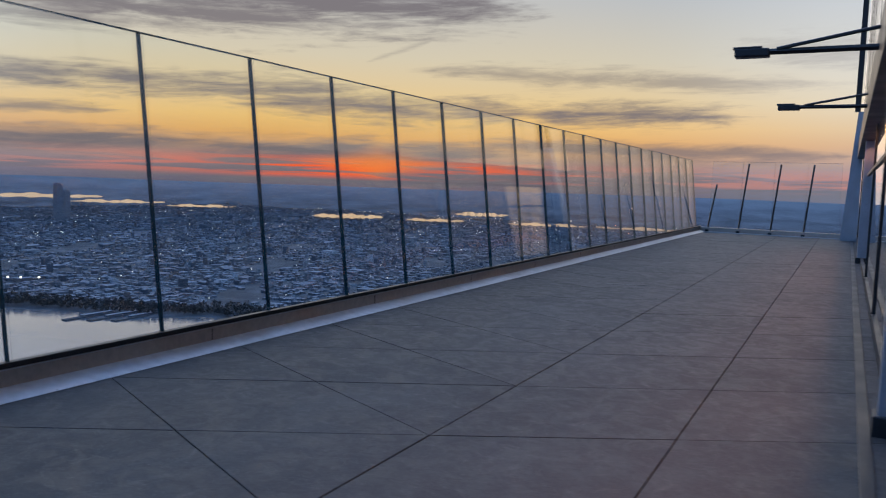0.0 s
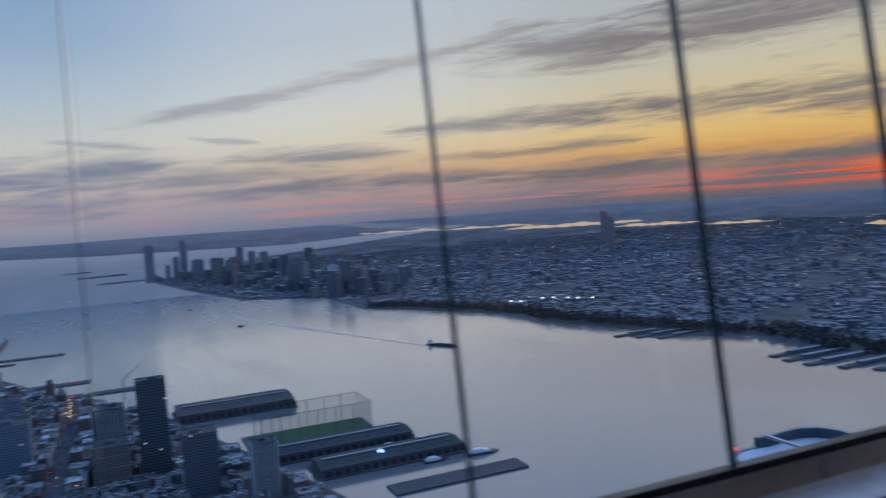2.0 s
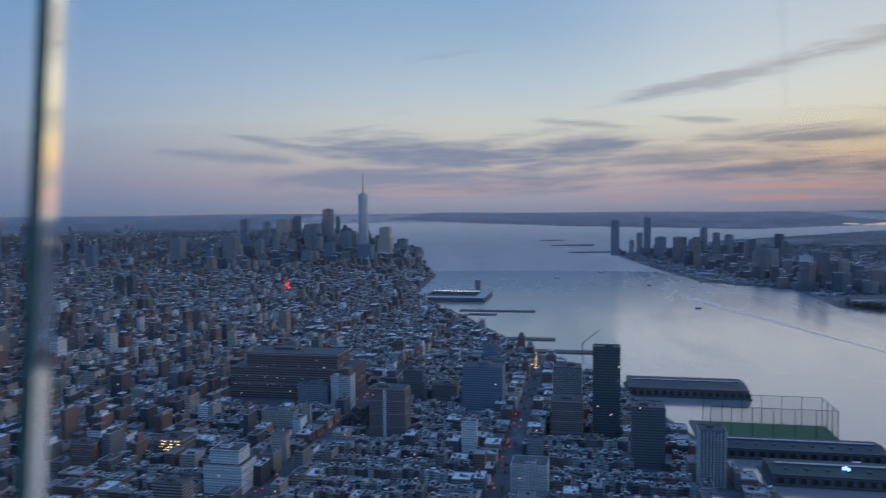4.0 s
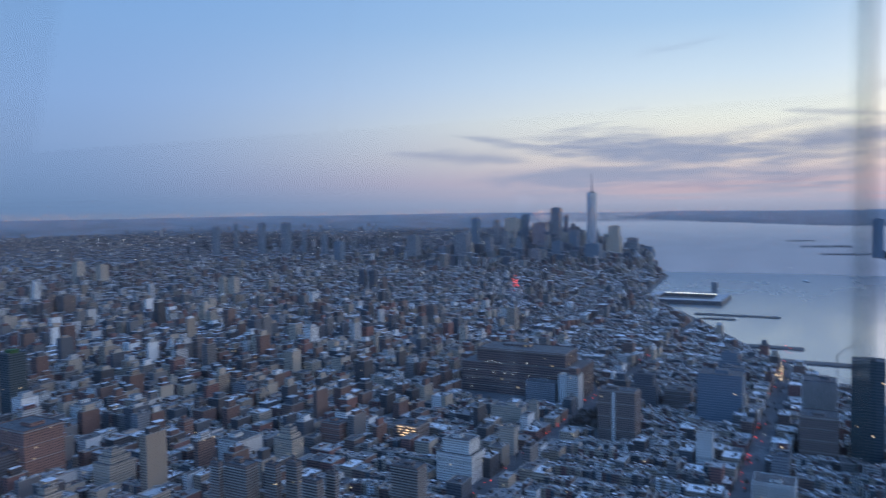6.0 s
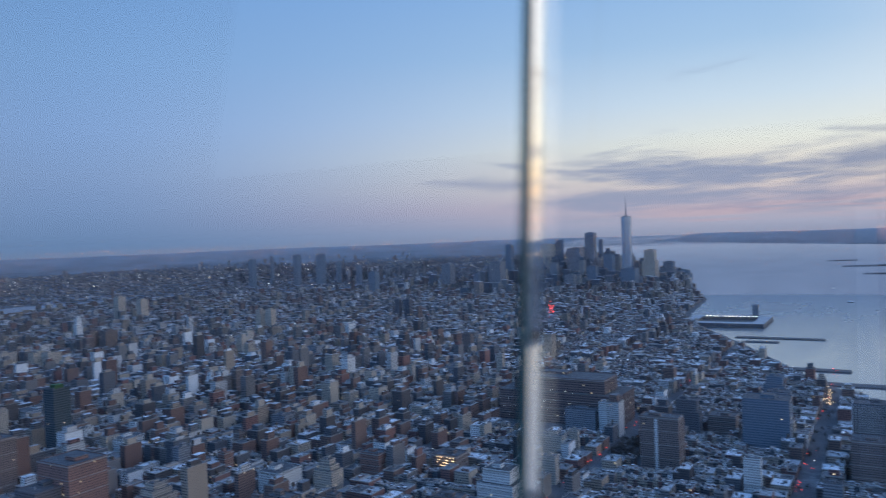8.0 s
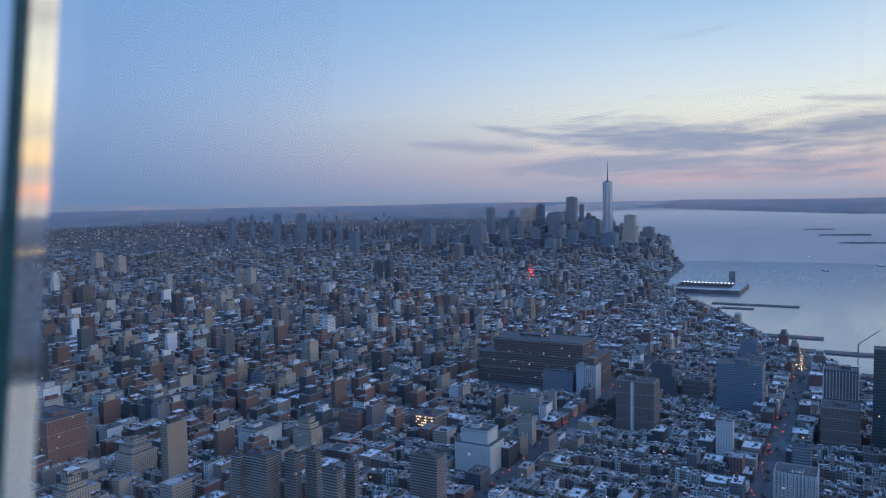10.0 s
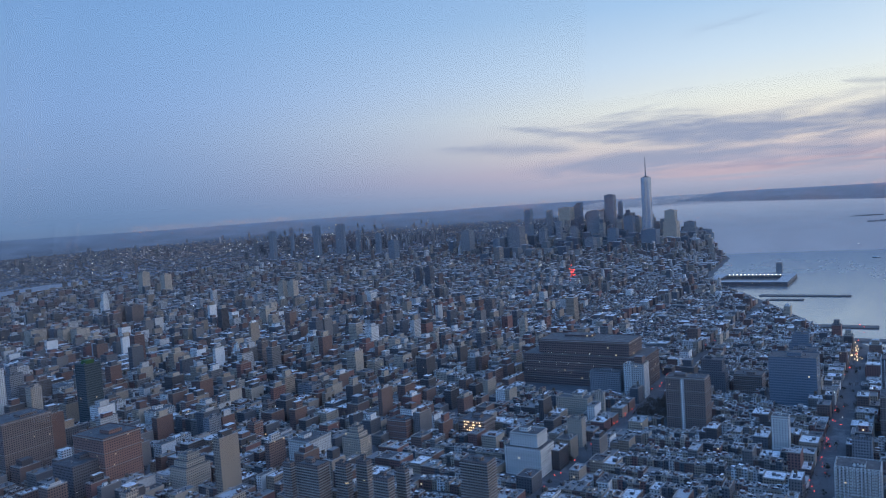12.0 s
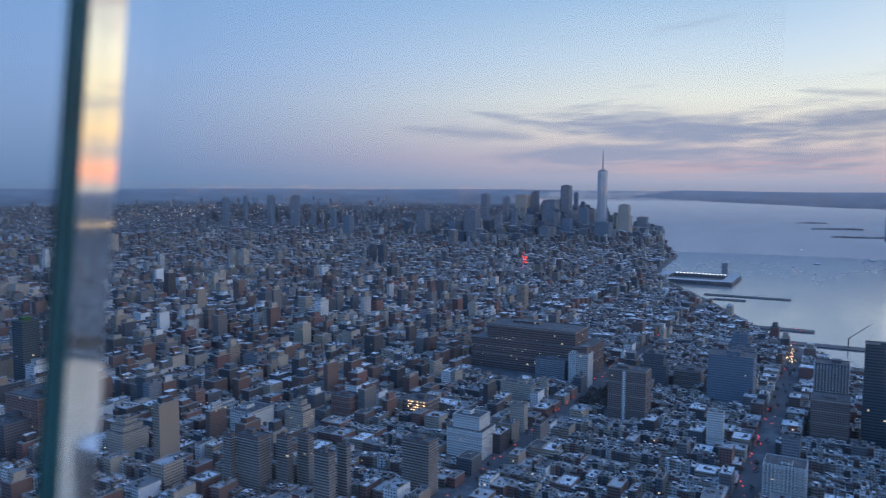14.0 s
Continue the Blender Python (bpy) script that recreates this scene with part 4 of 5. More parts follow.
landmark("apartment_block", "brown brick slab block with balcony bands", -624, -597, 19, 31, 63, BROWN, 1)
landmark("apartment_block", "brown brick slab block with balcony bands", -636, -563, 9, 15, 63, BROWN, 1)
landmark("apartment_block", "brown brick slab block with balcony bands", -650, -545, 9, 15, 64, BROWN, 1)
landmark("apartment_block", "brown brick slab block with balcony bands", -624, -499, 11, 19, 60, BROWN, 1)
landmark("apartment_block", "brown brick slab block with balcony bands", -646, -490, 7, 12, 62, BROWN, 1)
landmark("apartment_block", "brown brick slab block with balcony bands", -703, -429, 20, 33, 62, BROWN, 1)
landmark("apartment_block", "large white apartment block with window grid", -843, -435, 40, 49, 52, WHITE, 2)
landmark("warehouse", "half-built block with work lights", -941, -566, 33, 42, 29, BROWN, 1)
landmark("apartment_block", "long beige brick slab block", -1084, -472, 20, 51, 31, TAN, 1)
landmark("apartment_block", "narrow beige brick slab block", -1103, -437, 8, 14, 36, TAN, 1)
landmark("apartment_block", "tan tower with dark window strip", -955, -417, 14, 21, 39, TAN, 1)
landmark("warehouse", "huge red-brown brick block that fills a street block", -1305, -528, 94, 225, 80, REDBROWN, 2)
landmark("office_tower", "grey office slab with ribbon windows", -1234, -472, 22, 54, 38, GREY, 1)
landmark("office_tower", "white windowless slab tower", -1234, -430, 16, 20, 52, WHITE, 1)
landmark("apartment_block", "dark brown tower with pale stripe", -1075, -296, 27, 54, 77, BROWN, 1)
landmark("office_tower", "dark stepped office tower", -1267, -303, 26, 43, 60, DARK, 2)
landmark("warehouse", "brick warehouse with lit windows", -1293, -252, 34, 43, 34, BROWN, 1)
landmark("office_tower", "blue-grey glass office block", -1260, -180, 47, 67, 74, BLUEGLASS, 1)
landmark("apartment_block", "slender pale apartment tower", -1023, -168, 16, 20, 46, WHITE, 1)
landmark("apartment_block", "grey-blue apartment block by the avenue", -999, -76, 17, 21, 34, GREY, 1)
landmark("apartment_block", "pale gridded concrete block", -882, -74, 33, 41, 42, WHITE, 1)
landmark("office_tower", "big brown brick block near the river", -1109, -37, 40, 46, 62, BROWN, 1)
landmark("apartment_block", "pale church-like tower with stepped top", -1198, -1332, 17, 17, 55, WHITE, 3)
landmark("apartment_block", "tan brick twin tower block", -2171, -2115, 23, 26, 83, TAN, 1)
landmark("apartment_block", "tan brick twin tower block", -2186, -2075, 27, 30, 83, TAN, 1)
landmark("apartment_block", "tan apartment tower over roofs", -1780, -1796, 26, 28, 60, TAN, 1)
landmark("apartment_block", "tan stepped loft tower", -1307, -1020, 25, 27, 51, TAN, 2)
landmark("apartment_block", "tan stepped loft tower", -1321, -980, 22, 24, 57, TAN, 2)
landmark("apartment_block", "dark brick twin tower block", -2563, -1734, 20, 22, 89, DARK, 1)
landmark("apartment_block", "dark brick twin tower block", -2577, -1695, 25, 27, 89, DARK, 1)
landmark("apartment_block", "white tower over low blocks", -1722, -2587, 23, 21, 91, WHITE, 2)
landmark("apartment_block", "brick tower block beside its twin", -1577, -2294, 44, 35, 71, BROWN, 1)
landmark("apartment_block", "brick tower block beside its twin", -1596, -2240, 45, 36, 71, BROWN, 1)
landmark("apartment_block", "brick tower block beside its twin", -1245, -2220, 47, 38, 52, TAN, 1)
landmark("apartment_block", "brick tower block beside its twin", -1277, -2120, 35, 28, 52, TAN, 1)
landmark("apartment_block", "brick tower block beside its twin", -1296, -2079, 41, 33, 51, TAN, 1)
landmark("apartment_block", "tan brick apartment tower", -1473, -1347, 16, 20, 44, TAN, 1)
landmark("apartment_block", "tan brick apartment tower", -1453, -962, 14, 18, 48, TAN, 1)
landmark("apartment_block", "white apartment block among low roofs", -2113, -1652, 37, 46, 49, WHITE, 1)
landmark("apartment_block", "grey concrete block among low roofs", -1674, -1430, 28, 34, 42, GREY, 1)
landmark("apartment_block", "tan brick apartment tower", -2373, -3061, 41, 32, 93, TAN, 1)
landmark("apartment_block", "tan brick apartment tower", -2342, -3183, 42, 34, 107, TAN, 1)
landmark("apartment_block", "brown brick tower among low roofs", -1213, -1422, 17, 14, 40, BROWN, 1)
landmark("apartment_block", "brown brick tower among low roofs", -1169, -1220, 17, 14, 73, BROWN, 1)
landmark("apartment_block", "brown brick tower among low roofs", -1870, -1038, 20, 25, 64, BROWN, 1)
landmark("apartment_block", "tan brick apartment tower", -1600, -805, 13, 16, 60, TAN, 1)
landmark("apartment_block", "grey concrete block among low roofs", -1509, -879, 26, 32, 46, GREY, 1)
landmark("apartment_block", "tan brick apartment tower", -1363, -966, 11, 13, 44, TAN, 1)
landmark("apartment_block", "white apartment block among low roofs", -1240, -770, 16, 20, 24, WHITE, 1)
landmark("apartment_block", "white apartment block among low roofs", -1209, -788, 23, 29, 25, WHITE, 1)
landmark("apartment_block", "white apartment block among low roofs", -818, -1226, 19, 15, 32, WHITE, 1)
landmark("apartment_block", "white apartment block among low roofs", -866, -1460, 60, 48, 35, WHITE, 1)
landmark("apartment_block", "tan brick apartment tower", -735, -1342, 20, 16, 69, TAN, 1)
landmark("apartment_block", "tan brick apartment tower", -996, -1111, 16, 13, 34, TAN, 1)
landmark("apartment_block", "dark office block among low roofs", -984, -1306, 27, 22, 23, DARK, 1)
landmark("apartment_block", "blue glass office block", -999, -1338, 23, 18, 25, BLUEGLASS, 1)
landmark("office_tower", "tall dark ribbed tower by the river", -1124, 19, 27, 39, 136, DARKGLASS, 1)
landmark("office_tower", "dark cubic office block by the piers", -1016, 70, 38, 42, 80, DARK, 1)
landmark("apartment_block", "dark apartment tower with pale gridded floors", -952, 140, 26, 29, 71, DARK, 1)
landmark("apartment_block", "dark block with pale gridded frame near the river", -1192, -39, 34, 43, 91, DARK, 1)
landmark("office_tower", "blue glass office block by the highway", -1560, -205, 30, 38, 52, BLUEGLASS, 2)
landmark("office_tower", "low grey glass block by the highway", -1490, -190, 26, 40, 38, GREY, 1)
landmark("apartment_block", "white slab tower among brick blocks", -777, -2325, 53, 37, 195, WHITE, 1)
landmark("office_tower", "slim dark glass city tower", -689, -2037, 37, 30, 246, DARKGLASS, 1)
landmark("apartment_block", "tan tower block with windows", -751, -2346, 24, 20, 140, TAN, 1)
landmark("office_tower", "white slab tower with dark side", -704, -1410, 28, 19, 102, WHITE, 1)
landmark("office_tower", "grey slab tower among brick blocks", -755, -1439, 26, 18, 80, GREY, 1)
landmark("apartment_block", "large brown brick tower with many windows", -567, -1091, 69, 55, 86, BROWN, 1)
landmark("apartment_block", "tan stone tower with stepped crown", -576, -1835, 88, 88, 164, TAN, 3)
landmark("apartment_block", "tan stone apartment block with ribbed walls", -484, -1369, 48, 48, 91, TAN, 1)
landmark("apartment_block", "dark red brick tower behind the clock tower", -824, -2199, 44, 44, 203, BRICK, 1)
landmark("apartment_block", "red-brown brick tower with dark windows", -549, -1351, 30, 30, 86, BRICK, 2)
landmark("apartment_block", "slim grey stone tower with pale sides", -757, -1449, 14, 14, 93, GREY, 1)
landmark("apartment_block", "brown brick loft with arched pale windows", -761, -1403, 24, 24, 62, BROWN, 1)
landmark("downtown_tower", "dark glass tower with lit crown", -4530, -1603, 56, 56, 326, GREY, 1)
landmark("downtown_tower", "sunlit tan tower with stepped top", -4490, -1226, 77, 77, 214, TAN, 2)
landmark("downtown_tower", "broad dark downtown office tower", -4405, -1656, 82, 82, 237, GREY, 1)
landmark("downtown_tower", "hazy grey downtown office tower", -4429, -2112, 42, 42, 266, BLUEGLASS, 1)
landmark("downtown_tower", "hazy grey downtown office tower", -4576, -2031, 32, 32, 249, GREY, 1)
landmark("downtown_tower", "hazy grey downtown office tower", -4665, -1951, 81, 81, 260, TAN, 1)
landmark("downtown_tower", "hazy grey downtown office tower", -4656, -1840, 20, 20, 284, BLUEGLASS, 2)
landmark("downtown_tower", "hazy grey downtown office tower", -4644, -1578, 31, 31, 278, BLUEGLASS, 2)
landmark("downtown_tower", "hazy grey downtown office tower", -4035, -2010, 75, 75, 178, GREY, 1)
landmark("downtown_tower", "hazy grey downtown office tower", -4056, -1849, 38, 38, 156, GREY, 1)
landmark("downtown_tower", "hazy grey downtown office tower", -4170, -1255, 82, 82, 124, BLUEGLASS, 1)
landmark("downtown_tower", "hazy grey downtown office tower", -4856, -1208, 80, 80, 127, GREY, 2)
landmark("downtown_tower", "hazy grey downtown office tower", -4974, -1141, 82, 82, 66, BLUEGLASS, 2)
landmark("downtown_tower", "hazy grey downtown office tower", -4018, -1548, 50, 50, 99, GREY, 1)
landmark("downtown_tower", "hazy grey downtown office tower", -4231, -1822, 32, 32, 188, GREY, 1)
landmark("downtown_tower", "hazy grey downtown office tower", -4265, -1740, 40, 40, 152, GREY, 1)
landmark("downtown_tower", "hazy grey downtown office tower", -4470, -1469, 55, 55, 191, BLUEGLASS, 1)
landmark("downtown_tower", "hazy grey downtown office tower", -4249, -1498, 52, 52, 134, BLUEGLASS, 1)
landmark("downtown_tower", "hazy grey downtown office tower", -4142, -2018, 40, 40, 126, TAN, 2)
landmark("downtown_tower", "hazy grey downtown office tower", -3979, -2118, 31, 31, 111, BLUEGLASS, 1)
landmark("downtown_tower", "hazy grey downtown office tower", -3985, -2316, 60, 60, 169, GREY, 1)
landmark("downtown_tower", "hazy grey downtown office tower", -4325, -1259, 48, 48, 71, BLUEGLASS, 1)
landmark("downtown_tower", "hazy grey downtown office tower", -4742, -1251, 87, 87, 73, BLUEGLASS, 1)
landmark("downtown_tower", "lone dark tower in the hazy distance", -4553, -3769, 55, 55, 235, BLUEGLASS, 1)
landmark("downtown_tower", "lone dark tower in the hazy distance", -4512, -3972, 45, 45, 231, BLUEGLASS, 1)
landmark("downtown_tower", "lone dark tower in the hazy distance", -4531, -4249, 22, 22, 225, BLUEGLASS, 1)
landmark("downtown_tower", "lone dark tower in the hazy distance", -4283, -4219, 42, 42, 213, BLUEGLASS, 1)
landmark("downtown_tower", "lone dark tower in the hazy distance", -4715, -3727, 28, 28, 167, BLUEGLASS, 1)
landmark("downtown_tower", "lone dark tower in the hazy distance", -3822, -2753, 48, 48, 135, BLUEGLASS, 1)
landmark("downtown_tower", "lone dark tower in the hazy distance", -4651, -3483, 33, 33, 146, BLUEGLASS, 1)
landmark("waterfront_tower", "hazy dark tower on the far shore", -5265, 171, 56, 56, 234, BLUEGLASS, 1)
landmark("waterfront_tower", "hazy dark tower on the far shore", -5284, 384, 44, 44, 254, BLUEGLASS, 1)
landmark("waterfront_tower", "hazy dark tower on the far shore", -4849, 685, 38, 38, 195, GREY, 1)
landmark("waterfront_tower", "hazy dark tower on the far shore", -5091, 271, 30, 30, 109, BLUEGLASS, 1)
landmark("waterfront_tower", "hazy dark tower on the far shore", -4978, 443, 65, 65, 134, BLUEGLASS, 1)
landmark("waterfront_tower", "hazy dark tower on the far shore", -4769, 527, 57, 57, 143, BLUEGLASS, 1)
landmark("waterfront_tower", "hazy dark tower on the far shore", -4659, 596, 47, 47, 134, GREY, 1)
landmark("waterfront_tower", "hazy dark tower on the far shore", -4641, 725, 36, 36, 172, GREY, 1)
landmark("waterfront_tower", "hazy dark tower on the far shore", -4432, 761, 40, 40, 170, GREY, 1)
landmark("waterfront_tower", "hazy dark tower on the far shore", -4217, 826, 51, 51, 144, GREY, 1)
landmark("waterfront_tower", "hazy dark tower on the far shore", -4003, 871, 68, 68, 115, BLUEGLASS, 1)
landmark("waterfront_tower", "hazy dark tower on the far shore", -5188, 327, 37, 37, 153, BLUEGLASS, 1)
landmark("waterfront_tower", "pale lit tower on the far shore", -3334, 872, 43, 43, 128, WHITE, 1)
landmark("waterfront_tower", "grey tower on the far shore", -3365, 951, 56, 56, 111, GREY, 1)
landmark("waterfront_tower", "lone dark tower in the far suburbs", -4655, 3278, 41, 41, 250, GREY, 1)
landmark("waterfront_tower", "lone dark tower in the far suburbs", -4626, 3318, 37, 37, 203, GREY, 1)


PARK = (-1150, -345, 48)
TAKEN.append(PARK)


def make_spire_tower():
    """The tallest downtown tower: a square shaft whose corners taper to a turned square, with a mast."""
    x, y, h, w = -4497, -1366, 417, 61
    TAKEN.append((x, y, 60))
    thing = tagged(empty("downtown_tower"), "tallest glass tower with tapered corners and mast", "building")
    base, up, top = [], [], []
    for i in range(8):
        a = radians(45 * i + 45)
        rb, rt = (w / 2 * math.sqrt(2), w / 2) if i % 2 == 0 else (w / 2, w / 2 * 1.0)
        base.append((x + rb * math.cos(a), y + rb * math.sin(a), WATER + 1))
        up.append((x + rb * math.cos(a), y + rb * math.sin(a), WATER + 57))
        top.append((x + rt * math.cos(a) * (0.72 if i % 2 == 0 else 1.0), y + rt * math.sin(a) * (0.72 if i % 2 == 0 else 1.0), WATER + 1 + h))
    v = distant(np.array(base + up + top))
    f = []
    for k in (0, 8):
        f += [[k + i, k + (i + 1) % 8, k + 8 + (i + 1) % 8, k + 8 + i] for i in range(8)]
    f += [[16, 17, 18, 19], [16, 19, 20, 23], [23, 20, 21, 22]]
    ob = mesh_from("body", v, np.array(f), SPIREGLASS)
    ob.parent = thing
    block("mast_ring", x, y, 26, 26, WATER + 1 + h, WATER + 6 + h, DARK, thing)
    for i, wide in enumerate((6.0, 4.0, 2.4)):
        block("mast", x, y, wide, wide, WATER + 6 + h + 38 * i, WATER + 44 + h + 38 * i, GREY, thing)


def make_clock_tower():
    x, y = -646, -1716
    TAKEN.append((x, y, 25))
    thing = tagged(empty("clock_tower"), "slim pale stone tower with lit pointed roof", "building")
    block("body", x, y, 24, 26, WATER + 1, WATER + 150, WHITE, thing)
    block("upper_body", x, y, 19, 20, WATER + 150, WATER + 172, WHITE, thing)
    for i in range(5):
        s = 18 - 3.4 * i
        block("roof_step", x, y, s, s, WATER + 172 + 6.5 * i, WATER + 178.5 + 6.5 * i, TAN, thing)
    block("lantern", x, y, 4, 4, WATER + 204.5, WATER + 213, LAMP_WARM, thing)


def make_round_tower():
    """The neighbouring tower with rounded corners, its roof terrace below the deck."""
    cx, cy, r, top = -128.0, 146.0, 19.0, -62.0
    thing = tagged(empty("rounded_tower", cx, cy, LAND), "dark glass tower with rounded corners and pale roof terrace", "building")

    def outline(radius, lobes=0.12):
        pts = []
        for i in range(48):
            a = 2 * math.pi * i / 48
            k = radius * (1 + lobes * math.cos(4 * a))
            pts.append((k * math.cos(a + 0.78), k * math.sin(a + 0.78)))
        return pts
    part("shaft", prism(outline(r), 0, top - LAND - 5), DARKGLASS, thing)
    part("roof_deck", prism(outline(r * 0.93), top - LAND - 5, top - LAND - 3.2), plain("pale_roof", (0.66, 0.67, 0.7, 1), 0.7, 0.0, 0.8), thing, "pale grey roof deck")
    for i in range(24):
        o = outline(r)
        a, b = o[2 * i], o[(2 * i + 2) % 48]
        q = [a, b, (b[0] * 0.94, b[1] * 0.94), (a[0] * 0.94, a[1] * 0.94)]
        part("parapet_panel", prism(q, top - LAND - 5, top - LAND + (-0.6 if 3 < i < 10 else -3.0)), DARKGLASS, thing)
    part("roof_hut", box(-6, 3, -5, 6, top - LAND - 3.2, top - LAND - 0.6, 0.4), GREY_METAL, thing)
    part("roof_beam", box(4, 5, -14, 14, top - LAND + 0.2, top - LAND + 0.9), GREY_METAL, thing, "pale roof beam")
    part("roof_beam", box(-14, 14, -4.4, -3.6, top - LAND + 0.2, top - LAND + 0.9), GREY_METAL, thing, "pale roof beam")
    part("warning_lamp", box(-15, -14.3, -13.5, -12.8, top - LAND - 1.6, top - LAND - 1.0), LAMP_RED, thing, "small red warning lamp")


# ---- the piers, boats and the far bank ----
def pier(name, label, x0, x1, y0, y1, shed=0.0, roof=None):
    thing = tagged(empty(name), label, "pier")
    part("deck", box(x0, x1, y0, y1, WATER - 2, WATER + 2.2), PIER, thing)
    if shed:
        m = 5
        part("shed", box(x0 + m, x1 - m, y0 + m, y1 - m, WATER + 2.2, WATER + 2.2 + shed), DARK, thing)
        bm = bmesh.new()
        lo, hi, xm = WATER + 2.2 + shed, WATER + 2.2 + shed + 4, (x0 + x1) / 2
        vs = [bm.verts.new(c) for c in ((x0 + 4, y0 + 4, lo), (x1 - 4, y0 + 4, lo), (xm, y0 + 4, hi), (x0 + 4, y1 - 4, lo), (x1 - 4, y1 - 4, lo), (xm, y1 - 4, hi))]
        for q in ((0, 1, 2), (3, 5, 4), (0, 2, 5, 3), (1, 4, 5, 2), (0, 3, 4, 1)):
            bm.faces.new([vs[i] for i in q])
        bmesh.ops.recalc_face_normals(bm, faces=bm.faces)
        top = part("roof", bm, roof or ROOF_GREY, thing)
        part("ridge_monitor", box(xm - 3, xm + 3, y0 + 14, y1 - 14, hi - 1.0, hi + 1.6), DARK, top)
        for i in range(1, 9):
            part("skylight", box(xm + 9, xm + 17, y0 + (y1 - y0) * i / 9 - 2, y0 + (y1 - y0) * i / 9 + 2, lo + 1.0, hi - 0.4), PIER, top)
        for i in range(16):
            y = y0 + m + 5 + (y1 - y0 - 2 * m - 10) * i / 15
            part("bay_post", box(x1 - m, x1 - m + 0.9, y - 0.6, y + 0.6, WATER + 2.2, lo), PIER, thing)
            part("bay_door", box(x1 - m, x1 - m + 0.3, y + 1.5, y + 8, WATER + 2.4, lo - 4), GASKET, thing)
        part("eave", box(x1 - 4.6, x1 - 3.2, y0 + 4, y1 - 4, lo - 0.6, lo + 0.5), PIER, thing)
    return thing


def boat(x, y, length, turn, label):
    thing = empty("boat", x, y, WATER)
    thing.rotation_euler.z = turn
    w = length * 0.16
    part("hull", prism([(-length / 2, -w), (length * 0.3, -w), (length / 2, 0), (length * 0.3, w), (-length / 2, w)], -0.5, 2.2), DARK_METAL, thing)
    part("cabin", box(-length * 0.4, length * 0.2, -w * 0.75, w * 0.75, 2.2, 5.0, 0.3), WHITE_PAINT, thing, "white cabin")
    part("upper_deck", box(-length * 0.3, length * 0.02, -w * 0.6, w * 0.6, 5.0, 7.2, 0.3), WHITE_PAINT, thing, "white upper deck")
    tagged(thing, label, "boat")


def make_waterfront():
    pier("pier", "long pier with grey pitched shed roof", -1490, -1385, 60, 275, 13)
    golf = pier("golf_pier", "pier with green practice turf and tall nets", -1235, -1150, 150, 350)
    part("turf", box(-1230, -1155, 160, 345, WATER + 2.21, WATER + 2.6), TURF, golf, "green artificial turf")
    for y in np.linspace(170, 344, 7):
        for x in (-1231, -1154):
            part("net_post", tube_into(bmesh.new(), (x, y, WATER + 2.5), (x, y, WATER + 47), 0.5, 6), DARK_METAL, golf)
    for x in (-1205, -1180):
        part("net_post", tube_into(bmesh.new(), (x, 344, WATER + 2.5), (x, 344, WATER + 47), 0.5, 6), DARK_METAL, golf)
    for a, b in (((-1231, 170), (-1231, 344)), ((-1154, 170), (-1154, 344)), ((-1231, 344), (-1154, 344))):
        part("net_cable", tube_into(bmesh.new(), (*a, WATER + 47), (*b, WATER + 47), 0.35, 5), DARK_METAL, golf)
        p = np.array([(*a, WATER + 3), (*b, WATER + 3), (*b, WATER + 46.5), (*a, WATER + 46.5)])
        net = mesh_from("net", p, np.array([[0, 1, 2, 3]]), NET)
        net.parent = golf
    pier("pier", "long pier with dark shed roof and moored boats", -1130, -1062, 170, 385, 11)
    pier("pier", "pier with dark green shed roof", -1035, -965, 210, 425, 11, ROOF_GREEN)
    pier("pier", "low open pier with trees", -900, -862, 280, 465)
    boat(-1048, 398, 42, radians(80), "white excursion boat moored at the pier")
    boat(-1052, 340, 30, radians(95), "white yacht moored beside the pier")
    boat(-950, 440, 48, radians(85), "long white excursion boat at the pier end")
    boat(-955, 370, 34, radians(88), "white tour boat beside the pier")
    block_pier = pier("square_pier", "broad square pier with low lit sheds", -2920, -2670, -640, -370)
    for x0, x1, y0, y1 in ((-2915, -2675, -640, -600), (-2915, -2675, -410, -372), (-2915, -2870, -600, -410), (-2720, -2675, -600, -410)):
        part("shed", box(x0, x1, y0, y1, WATER + 2.2, WATER + 14), DARK, block_pier)
    for i in range(14):
        part("flood_lamp", box(-2868, -2865, -590 + i * 13, -587 + i * 13, WATER + 15, WATER + 18), LAMP_WHITE, block_pier)
    part("vent_tower", box(-2935, -2915, -440, -420, WATER, WATER + 55), GREY, block_pier, "pale square vent tower")
    pier("pier", "long narrow finger pier", -2465, -2432, -420, -175)
    pier("pier", "short narrow finger pier", -2375, -2350, -380, -290)
    pier("pier", "low pier off the old docks", -1960, -1925, -240, -90)
    yard = pier("pier", "low pier with a tall crane", -1800, -1765, -140, 40)
    part("crane_mast", tube_into(bmesh.new(), (-1785, -20, WATER + 2), (-1785, -20, WATER + 22), 1.2, 6), DARK_METAL, yard)
    part("crane_jib", tube_into(bmesh.new(), (-1785, -22, WATER + 20), (-1790, 18, WATER + 52), 0.8, 6), DARK_METAL, yard)
    for i, (x, y, l) in enumerate(((-1560, 1130, 110), (-1515, 1160, 120), (-1470, 1190, 110), (-1150, 1215, 130), (-1105, 1205, 140), (-1055, 1205, 150), (-1000, 1230, 150), (-950, 1260, 160), (-900, 1320, 160), (-860, 1400, 150))):
        thing = tagged(empty("far_pier"), "thin dark finger pier on the far bank", "pier", group="far bank piers")
        part("deck", box(x - 9, x + 9, y - 20, y + l, WATER - 1, WATER + 2.5), PIER, thing)
